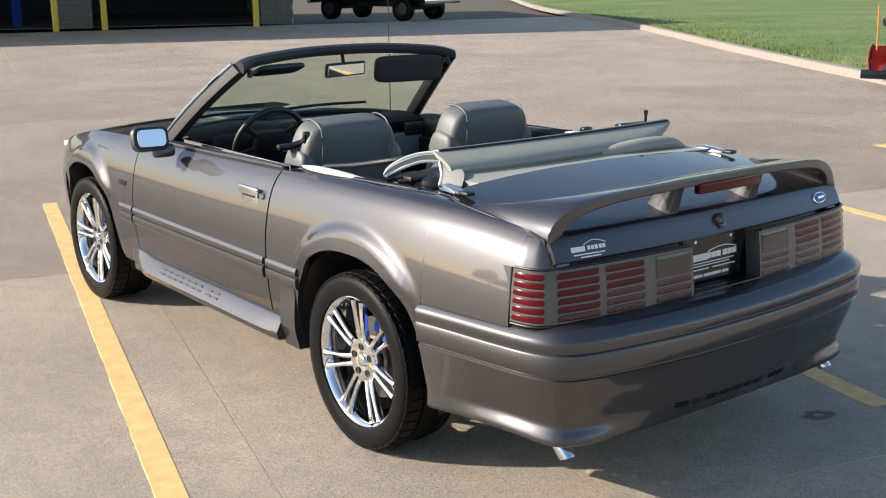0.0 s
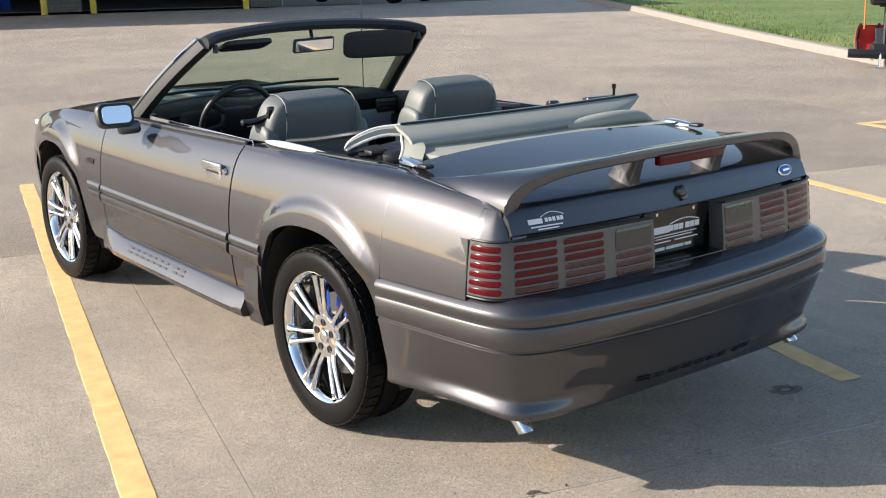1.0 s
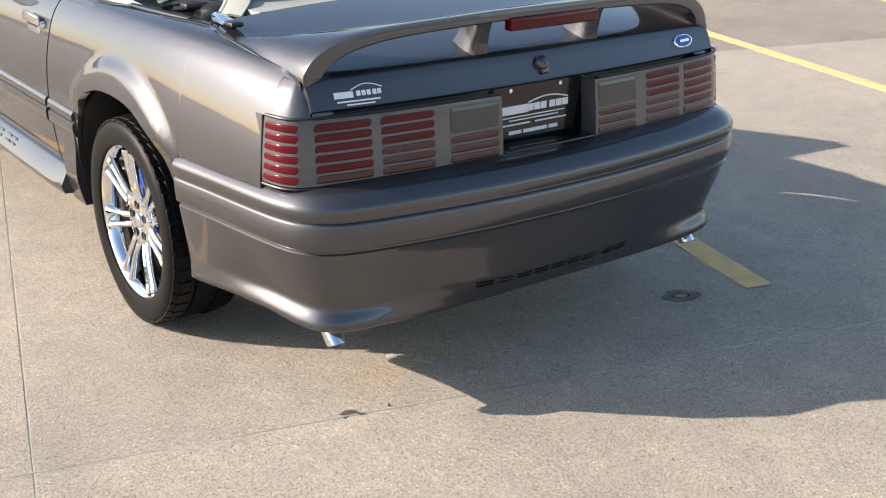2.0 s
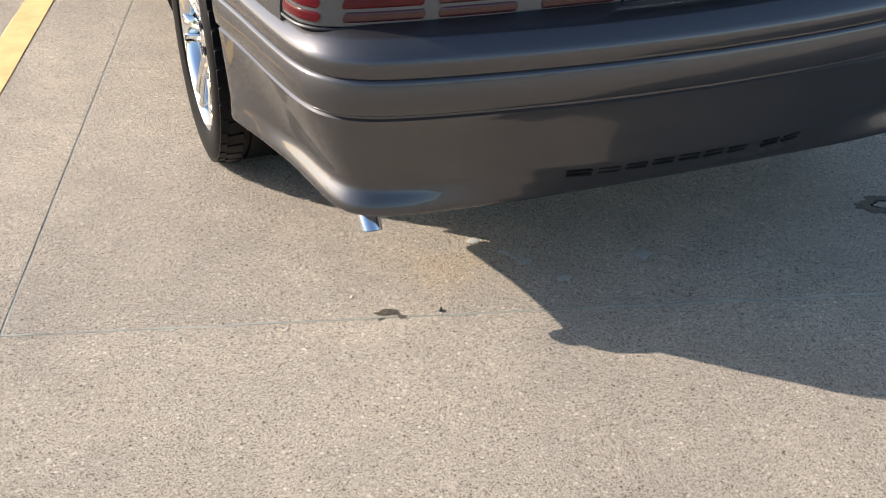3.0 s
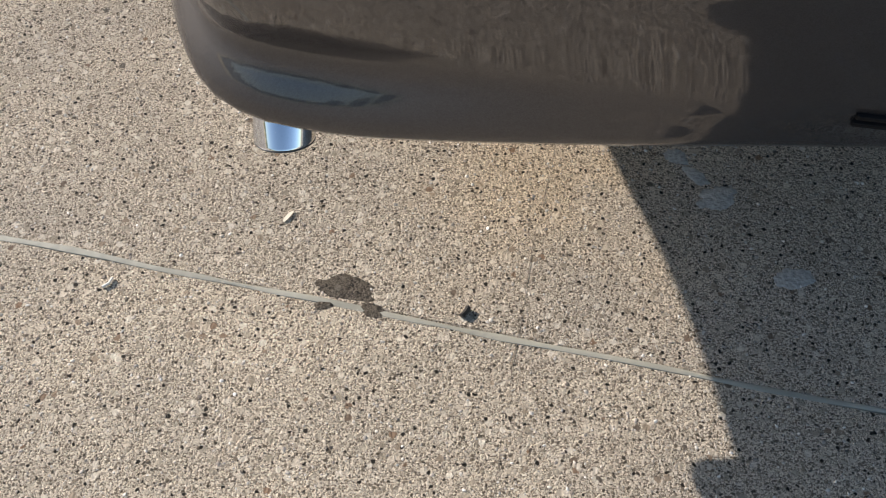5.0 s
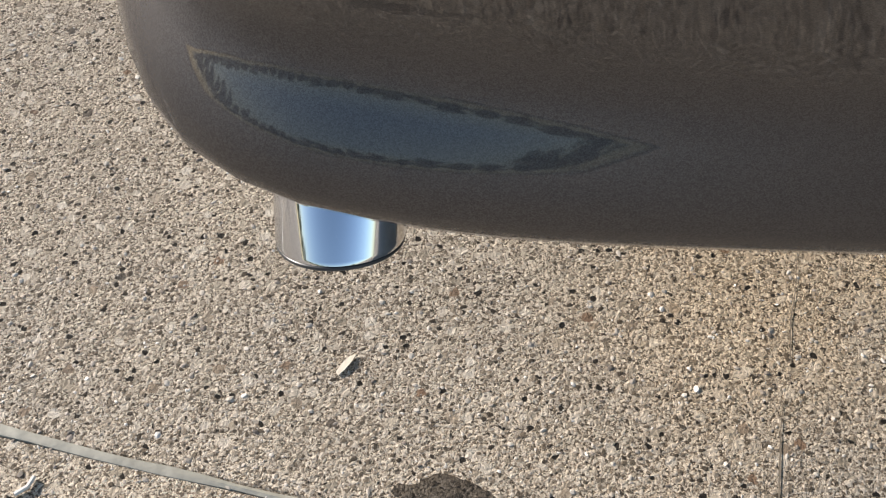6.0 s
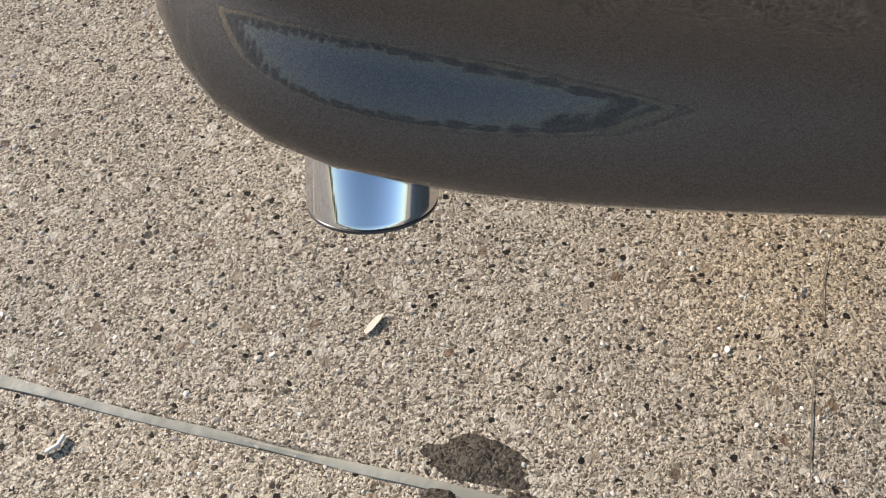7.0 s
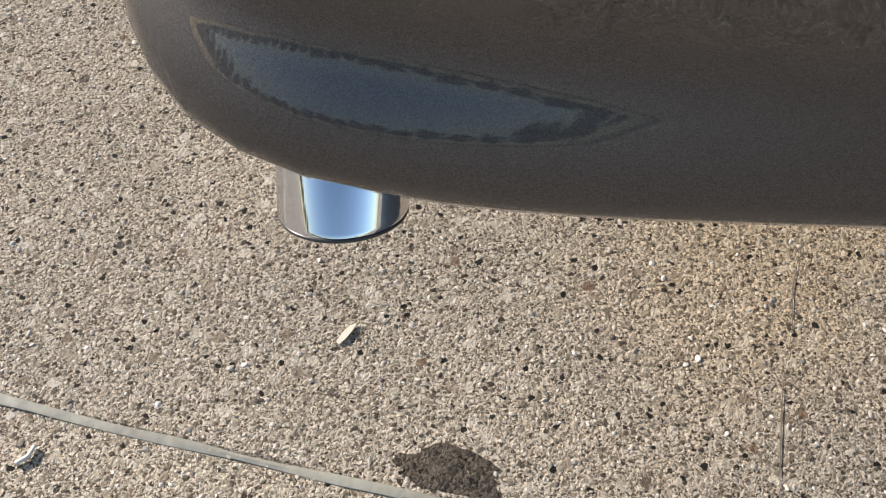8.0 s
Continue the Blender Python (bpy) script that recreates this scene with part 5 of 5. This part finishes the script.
part("folded_cloth", shift(pillow(1.24, 0.22, 0.10, 0.45), pose(0, -0.06, 0.945)), BLACK, top_stack, "dark folded cloth under the lining")
for s in (-1, 1):
    rows = smooth_path([(s * 0.70, 0.56, 0.950), (s * 0.715, 0.35, 0.955), (s * 0.70, 0.12, 0.955)], 12)
    part("quarter_trim_pad", tube(rows, [0.010, 0.022, 0.03, 0.034, 0.035, 0.034, 0.034, 0.03, 0.028, 0.02, 0.014, 0.008], 10, True, 0.28), WHITEVINYL, car, "off-white side trim pad")
part("fender_badge", box(0.004, 0.085, 0.024, (-(side_x(2.02, 0.70) + 0.002), 2.02, 0.70), 0.0015, 1), BLACKGLOSS, car)

# ---- bollards ----
for p in ((9.04, 31.30), (10.40, 30.95), (14.55, 29.15), (4.7, 33.2)):
    b = tagged(empty("bollard", (p[0], p[1], 0)), "yellow painted steel bollard on the concrete apron", "bollard", "bollards before the workshop")
    part("post", revolve([(0.0, 1.06), (0.05, 1.05), (0.085, 1.02), (0.095, 0.98), (0.095, 0.0)], 24, "Z"), BOLLARD, b)

# ---- blue lift column inside the first bay ----
lift = tagged(new("lift_column"), "blue steel vehicle lift column in the dim bay", "vehicle lift")
lift.location = B0 + BD * -1.35 + BN * 2.2
part("column", box(0.28, 0.22, 3.2, (0, 0, 1.62), 0.02), BLUE, lift)
part("base_plate", box(0.45, 0.4, 0.02, (0, 0, 0.03), 0.004), STEELGREY, lift)

# ---- kerb and lawn ----
KP = [(40.0, 47.0), (30.0, 33.5), (24.0, 24.0), (20.4, 18.4), (15.8, 11.75), (12.6, 6.85), (11.4, 4.6), (11.6, 2.6), (13.5, 1.0), (20.0, -2.0), (40.0, -10.0)]
kp = smooth_path([(x, y, 0) for x, y in KP], 160)
rows = []
for i, p in enumerate(kp):
    d = (kp[min(i + 1, 159)] - kp[max(i - 1, 0)]).normalized()
    inn = Vector((-d.y, d.x, 0))
    w = 0.012 * noise.noise(p * 0.9)
    rows.append([p + inn * o + Vector((0, 0, z)) for o, z in ((0.0 + w, -0.02), (0.010 + w, 0.09), (0.022 + w, 0.118), (0.05 + w, 0.130), (0.17, 0.132), (0.19, 0.12), (0.19, -0.02))])
bm = bmesh.new()
grid_faces(bm, rows)
tagged(part("kerb", bm, KERBMAT), "pale worn concrete kerb along the lawn", "kerb", kind="structure")


def grass_material():
    m, n, l, b = mat("lawn")
    geo = n.new("ShaderNodeNewGeometry")
    t1, t2 = n.new("ShaderNodeTexNoise"), n.new("ShaderNodeTexNoise")
    t1.inputs["Scale"].default_value, t1.inputs["Detail"].default_value = 0.35, 5
    t2.inputs["Scale"].default_value, t2.inputs["Detail"].default_value = 9.0, 6
    for t in (t1, t2):
        l.new(geo.outputs["Position"], t.inputs["Vector"])
    r1 = ramp(n, [(0.35, (0.105, 0.165, 0.035)), (0.55, (0.150, 0.205, 0.055)), (0.72, (0.205, 0.225, 0.085))])
    r2 = ramp(n, [(0.3, (0.55, 0.6, 0.5)), (0.7, (1.25, 1.2, 1.1))])
    l.new(t1.outputs["Fac"], r1.inputs[0])
    l.new(t2.outputs["Fac"], r2.inputs[0])
    mx = n.new("ShaderNodeMix")
    mx.data_type, mx.blend_type = "RGBA", "MULTIPLY"
    mx.inputs["Factor"].default_value = 1
    l.new(r1.outputs[0], mx.inputs["A"])
    l.new(r2.outputs[0], mx.inputs["B"])
    l.new(mx.outputs["Result"], b.inputs["Base Color"])
    b.inputs["Roughness"].default_value = 0.8
    return m


GRASS = grass_material()
inner = []
for i, p in enumerate(kp):
    d = (kp[min(i + 1, 159)] - kp[max(i - 1, 0)]).normalized()
    inner.append(p + Vector((-d.y, d.x, 0)) * 0.15)
FARC = Vector((160, 40, 0))
rows = []
for p in inner:
    row = []
    for k in range(16):
        q = p.lerp(FARC, (k / 15) ** 2.6)
        h = 0.10 + 0.03 * noise.noise(q * 0.6) * min(1, k) + 0.25 * min(1, k / 5) * (0.5 + 0.5 * noise.noise(q * 0.07))
        row.append((q.x, q.y, h if k else 0.108))
    rows.append(row)
bm = bmesh.new()
grid_faces(bm, rows)
tagged(part("lawn", bm, GRASS), "mown green lawn sloping up from the kerb", "lawn", kind="structure")
# grass blades along the kerb and over the near lawn
random.seed(5)
verts, faces = [], []
for _ in range(26000):
    i = random.randrange(30, 118)
    p = inner[i]
    q = p.lerp(FARC, 0.0012 + (random.random() ** 1.7) * 0.085)
    q += (inner[i + 1] - inner[i - 1]).normalized() * random.uniform(-0.4, 0.4)
    h0 = 0.10 + 0.25 * min(1, ((q - p).length / 150)) * 0.2
    L, a = random.uniform(0.05, 0.11), random.uniform(0, 6.28)
    w = random.uniform(0.006, 0.012)
    dx, dy = math.cos(a), math.sin(a)
    lean = random.uniform(0.01, 0.05)
    k = len(verts)
    verts += [(q.x - dy * w, q.y + dx * w, h0), (q.x + dy * w, q.y - dx * w, h0), (q.x + dx * lean, q.y + dy * lean, h0 + L)]
    faces.append((k, k + 1, k + 2))
me = bpy.data.meshes.new("grass_blades")
me.from_pydata(verts, [], faces)
me.materials.append(GRASS)
tagged(new("grass_blades", me), "short mown grass blades at the lawn's edge", "grass", kind="stuff")

# ---- pickup truck beside the workshop ----
truck = tagged(empty("pickup_truck"), "dark pickup truck parked in shade beside the workshop", "truck")
truck.matrix_basis = Matrix.Translation((20.0, 30.2, 0)) @ Matrix.Rotation(radians(14), 4, "Z")
DARKPAINT = plain("dark truck paint", (0.012, 0.013, 0.016), 0.25, coat=0.7)
part("body", join(box(1.85, 5.2, 0.62, (0, 0, 0.98), 0.08, 3), box(1.60, 1.9, 0.60, (0, -0.2, 1.55), 0.16, 3)), DARKPAINT, truck)
part("bumper", box(1.80, 0.16, 0.20, (0, -2.68, 0.66), 0.05, 3), CHROME, truck, "chrome bumper")
part("bumper", box(1.80, 0.16, 0.20, (0, 2.68, 0.66), 0.05, 3), CHROME, truck, "chrome bumper")
part("chassis", join(box(0.9, 4.6, 0.20, (0, 0, 0.55), 0.03), box(1.5, 0.10, 0.10, (0, -1.65, 0.40), 0.03), box(1.5, 0.10, 0.10, (0, 1.65, 0.40), 0.03)), BLACK, truck)
for x in (-0.80, 0.80):
    for y in (-1.65, 1.65):
        w = empty("wheel", (x, y, 0.40), truck)
        part("tyre", revolve([(0.22, 0.11), (0.30, 0.135), (0.37, 0.13), (0.395, 0.11), (0.40, 0.06), (0.40, -0.06), (0.395, -0.11), (0.37, -0.13), (0.30, -0.135), (0.22, -0.11)], 40, "X"), RUBBER, w)
        part("rim", revolve([(0.0, 0.06), (0.10, 0.07), (0.20, 0.05), (0.225, 0.11), (0.225, -0.11), (0.20, -0.05), (0.10, -0.07), (0.0, -0.06)], 30, "X"), IRON, w)

# ---- red snow plow standing at the kerb ----
plow = tagged(empty("snow_plow"), "red and black snow plow attachment standing at the kerb", "snow plow")
plow.matrix_basis = Matrix.Translation((12.185, 5.39, 0)) @ Matrix.Rotation(radians(-38), 4, "Z")
for s in (-1, 1):
    rows = []
    for u in np.linspace(0.0, 0.62, 9):
        rows.append([Vector((s * (0.10 + u), 0.30 + 0.14 * math.sin(a) + 0.10 * u, 0.33 - 0.23 * math.cos(a))) for a in np.linspace(0.85, 2.9, 12)])
    bl = part("blade", sheet(rows, (0, -0.02, 0)), PLOWRED, plow, "curved red blade half")
    for u in (0.20, 0.45, 0.70):
        pts = [Vector((s * u, 0.26 + 0.14 * math.sin(a) + 0.10 * (u - 0.1), 0.33 - 0.24 * math.cos(a))) for a in np.linspace(0.85, 2.9, 10)]
        part("rib", tube(pts, 0.022, 6), BLACK, bl)
part("centre_panel", box(0.40, 0.03, 0.30, (-0.40, 0.02, 0.38), 0.01, 2, pose(0, 0, 0, -16)), STEELGREY, plow, "dark grey steel cover")
part("push_frame", join(tube([(-0.98, -0.02, 0.20), (-0.70, -0.10, 0.19), (0.90, -0.10, 0.18)], 0.062, 8), box(1.5, 0.20, 0.20, (0.08, -0.02, 0.22), 0.03), box(0.5, 0.16, 0.12, (0.35, -0.12, 0.34), 0.03), tube([(-0.62, -0.12, 0.16), (0.0, 0.26, 0.24)], 0.045, 8), tube([(0.62, -0.12, 0.16), (0.0, 0.26, 0.24)], 0.045, 8), box(0.16, 0.12, 0.16, (-0.30, -0.14, 0.10), 0.02), box(0.16, 0.12, 0.16, (0.30, -0.14, 0.10), 0.02)), BLACK, plow)
part("lift_mast", join(tube([(-0.48, 0.0, 0.2), (-0.46, 0.05, 0.86)], 0.035, 8), tube([(-0.14, 0.0, 0.2), (-0.16, 0.05, 0.86)], 0.035, 8), tube([(-0.56, 0.05, 0.84), (-0.08, 0.05, 0.84)], 0.025, 8)), BLACK, plow)
for x in (-0.60, -0.14):
    part("work_light", box(0.20, 0.13, 0.12, (x, 0.02, 0.90), 0.03, 3), BLACKGLOSS, plow, "black plow light")
part("ram", tube([(0.05, -0.12, 0.22), (0.30, 0.05, 0.42)], 0.022, 10), CHROME, plow)
for x in (-0.58, -0.36):
    part("stand_foot", join(box(0.10, 0.10, 0.02, (x, -0.16, 0.012), 0.004), tube([(x, -0.16, 0.01), (x, -0.14, 0.2)], 0.02, 8)), TIPCHROME, plow)
part("marker_rod", tube([(-0.66, 0.32, 0.50), (-0.67, 0.33, 1.12)], 0.010, 8), plain("orange marker", (0.75, 0.22, 0.04), 0.5), plow, "thin orange marker rod")

# ---- marks on the concrete ----
def patch(name, at, rx, ry, turn, material, seed, label, z=0.0009, hole=0.0):
    """A thin uneven stain with a ragged outline."""
    k, rows = 48, []
    for r in ((hole, 0.35, 0.7, 1.0) if hole else (0.02, 0.35, 0.7, 1.0)):
        row = []
        for i in range(k):
            a = 2 * math.pi * i / k
            w = r * (1 + 0.30 * noise.noise(Vector((math.cos(a) * 1.6 + seed, math.sin(a) * 1.6, seed))) + 0.24 * noise.noise(Vector((math.cos(a) * 5 + seed, math.sin(a) * 5, 2 * seed))))
            p = Matrix.Rotation(turn, 3, "Z") @ Vector((rx * w * math.cos(a), ry * w * math.sin(a), 0))
            row.append((at[0] + p.x, at[1] + p.y, z if r < 1 else z - 0.0008))
        rows.append(row)
    bm = bmesh.new()
    grid_faces(bm, rows, wrap_v=True)
    return tagged(part(name, bm, material), label, "stain", kind="structure")


patch("oil_stain", (-0.625, -0.899), 0.027, 0.013, radians(-14), STAINMAT, 1.3, "dark damp oil stain beside the joint")
patch("oil_stain", (-0.600, -0.925), 0.012, 0.007, radians(-30), STAINMAT, 4.1, "small dark oil stain beside the joint", 0.0010)
patch("oil_stain", (-0.645, -0.918), 0.010, 0.005, radians(10), STAINMAT, 7.7, "small dark oil stain beside the joint", 0.0010)
patch("oil_stain", (0.703, -0.866), 0.075, 0.045, radians(-10), STAINMAT, 2.2, "dark ring-shaped oil stain on the paving", 0.0009, 0.45)
for at, rx, ry, turn, seed in (((-0.339, -0.678), 0.016, 0.011, 0.3, 3.1), ((-0.295, -0.752), 0.013, 0.009, -0.9, 5.2), ((-0.278, -0.778), 0.016, 0.007, -0.9, 5.9), ((-0.263, -0.805), 0.022, 0.014, 0.5, 6.4), ((-0.206, -0.903), 0.018, 0.012, 0.2, 8.8), ((0.013, -0.872), 0.022, 0.018, 0.2, 9.9)):
    patch("mineral_mark", at, rx, ry, turn, CHALK, seed, "pale rough mineral deposit on the paving")
chip = sheet([[(-0.0085, -0.0022, 0.0012), (-0.008, 0.001, 0.0014)], [(-0.003, -0.0030, 0.002), (-0.003, 0.0022, 0.0022)], [(0.003, -0.0022, 0.0022), (0.003, 0.0028, 0.0022)], [(0.009, -0.0002, 0.0012), (0.0088, 0.0010, 0.0012)]], (0, 0, -0.001))
o = tagged(part("wood_chip", chip, plain("pale wood chip", (0.78, 0.71, 0.58), 0.7, bump=0.3)), "pale sliver of wood lying on the paving", "debris")
o.matrix_basis = pose(-0.682, -0.815, 0.0006, 0, 0, 50) @ Matrix.Diagonal((0.92, 0.75, 0.8, 1))
o = tagged(part("twig", tube([(0, -0.006, 0.003), (0.001, 0.0, 0.0032), (0, 0.006, 0.003)], 0.0026, 8), plain("dark bark", (0.025, 0.022, 0.02), 0.8)), "short dark bit of twig beside the joint", "debris")
o.matrix_basis = pose(-0.516, -0.931, 0.0, 0, 0, -36)
o = tagged(part("wood_chip", tube([(-0.006, -0.004, 0.002), (0.0, 0.0, 0.0025), (0.002, 0.006, 0.002)], 0.0014, 6), plain("white splinter", (0.75, 0.72, 0.66), 0.7)), "small white splinter on the paving", "debris")
o.matrix_basis = pose(-0.845, -0.888, 0.0)

# hairline cracks along the pour
def crack(pts, seed):
    path = smooth_path([(x, y, 0.0) for x, y in pts], 60)
    rows = []
    for i, p in enumerate(path):
        w = 0.00022 + 0.0006 * noise.noise(p * 22 + Vector((0, 0, seed)))
        q = p + Vector((0.0022 * noise.noise(p * 30 + Vector((seed, 0, 0))), 0, 0.0007))
        rows.append([q + Vector((-max(w, 0.0), 0, 0)), q + Vector((max(w, 0.0), 0, 0))])
    bm = bmesh.new()
    grid_faces(bm, rows)
    return tagged(part("hairline_crack", bm, plain("dark crack", (0.17, 0.145, 0.11), 0.95)), "fine dark hairline crack in the paving", "crack", kind="structure")


crack([(-0.370, -0.54), (-0.393, -0.654), (-0.454, -0.888), (-0.521, -1.211), (-0.56, -1.36)], 2.0)

# loose and half-sunk stones of the aggregate near the tail
PEB = bpy.data.materials.new("aggregate stones")
PEB.use_nodes = True
pn, pl = PEB.node_tree.nodes, PEB.node_tree.links
pg = pn.new("ShaderNodeNewGeometry")
pr = ramp(pn, [(0.0, (0.06, 0.055, 0.05)), (0.12, (0.20, 0.17, 0.14)), (0.3, (0.36, 0.32, 0.27)), (0.6, (0.47, 0.43, 0.37)), (0.85, (0.62, 0.58, 0.52)), (1.0, (0.78, 0.75, 0.70))])
pl.new(pg.outputs["Random Per Island"], pr.inputs[0])
pl.new(pr.outputs[0], pn["Principled BSDF"].inputs["Base Color"])
pn["Principled BSDF"].inputs["Roughness"].default_value = 0.75
random.seed(11)
bm0 = bmesh.new()
bmesh.ops.create_icosphere(bm0, subdivisions=1, radius=1.0)
ico_v, ico_f = [v.co.copy() for v in bm0.verts], [[v.index for v in f.verts] for f in bm0.faces]
bm0.free()
verts, faces = [], []
for _ in range(9000):
    cx, cy = random.uniform(-1.12, 0.05), random.uniform(-1.14, -0.50)
    r = random.choice((0.0007, 0.0008, 0.0009, 0.0009, 0.0011, 0.0012, 0.0014, 0.0017, 0.0022)) * random.uniform(0.8, 1.25)
    m = Euler((random.uniform(-0.4, 0.4), random.uniform(-0.4, 0.4), random.uniform(0, 6.28))).to_matrix() @ Matrix.Diagonal((1.0, random.uniform(0.45, 0.9), random.uniform(0.25, 0.45)))
    k = len(verts)
    for v in ico_v:
        q = m @ (v * r * random.uniform(0.82, 1.15))
        verts.append((cx + q.x, cy + q.y, q.z - r * 0.02))
    faces += [[k + i for i in f] for f in ico_f]
me = bpy.data.meshes.new("aggregate_stones")
me.from_pydata(verts, [], faces)
me.materials.append(PEB)
tagged(new("aggregate_stones", me), "tiny tan and grey stones set in the paving", "gravel", kind="stuff")


# ---- trees beyond the lot, mirrored in the bodywork ----
def tree_material():
    m, n, l, b = mat("leaves")
    g = n.new("ShaderNodeNewGeometry")
    r = ramp(n, [(0.0, (0.030, 0.055, 0.014)), (0.6, (0.055, 0.090, 0.022)), (1.0, (0.095, 0.125, 0.035))])
    l.new(g.outputs["Random Per Island"], r.inputs[0])
    l.new(r.outputs[0], b.inputs["Base Color"])
    b.inputs["Roughness"].default_value = 0.6
    return m


LEAF = tree_material()
BARK = plain("bark", (0.07, 0.055, 0.04), 0.9, bump=0.8, bscale=30)


def tree(seed):
    random.seed(seed)
    t = tagged(empty("tree"), "leafy green tree standing beyond the lot", "tree", "trees round the lot")
    trunk = [tube(smooth_path([(0, 0, -0.1), (0.1, 0.05, 2.0), (0.0, 0.15, 5.0), (0.1, 0.1, 8.0)], 10), [0.30, 0.26, 0.23, 0.21, 0.19, 0.17, 0.14, 0.11, 0.08, 0.05], 9)]
    ends = []
    for k in range(9):
        a, z0 = k * 2.4 + random.uniform(-0.3, 0.3), random.uniform(2.2, 6.0)
        L = random.uniform(1.8, 3.2) * (1.1 - z0 / 14)
        e = (L * math.cos(a), L * math.sin(a), z0 + random.uniform(1.0, 2.2))
        ends.append(Vector(e))
        trunk.append(tube(smooth_path([(0.05, 0.1, z0), (0.5 * e[0], 0.5 * e[1], z0 + 0.7), e], 6), [0.10, 0.085, 0.07, 0.05, 0.04, 0.02], 6))
    part("trunk", join(*trunk), BARK, t)
    verts, faces = [], []
    centres = ends + [Vector((random.uniform(-1.5, 1.5), random.uniform(-1.5, 1.5), random.uniform(2.6, 9.2))) for _ in range(9)]
    for c in centres:
        R = random.uniform(1.0, 1.7)
        for _ in range(260):
            d = Vector((random.gauss(0, 1), random.gauss(0, 1), random.gauss(0, 0.8))).normalized() * R * random.uniform(0.45, 1.0)
            p, sz = c + d, random.uniform(0.14, 0.28)
            u = Vector((random.gauss(0, 1), random.gauss(0, 1), random.gauss(0, 1))).normalized()
            w = u.cross(Vector((0.3, 0.5, 0.8))).normalized()
            k = len(verts)
            verts += [p - u * sz, p + w * sz * 0.6, p + u * sz, p - w * sz * 0.6]
            faces.append((k, k + 1, k + 2, k + 3))
    me = bpy.data.meshes.new("crown")
    me.from_pydata(verts, [], faces)
    me.materials.append(LEAF)
    new("crown", me).parent = t
    return t


proto = [tree(3), tree(8)]
random.seed(21)
spots = []
for k in range(44):
    a = radians(150 + 3.4 * k)
    r = (92, 100, 108)[k % 3] + random.uniform(-3, 3)
    spots.append((r * math.cos(a), r * math.sin(a)))
for k, (x, y) in enumerate(spots):
    m = Matrix.Translation((x, y, -0.12)) @ Matrix.Rotation(random.uniform(0, 6.28), 4, "Z")
    if k < 2:
        proto[k].matrix_basis = m
    else:
        copy_thing(proto[k % 2], m)
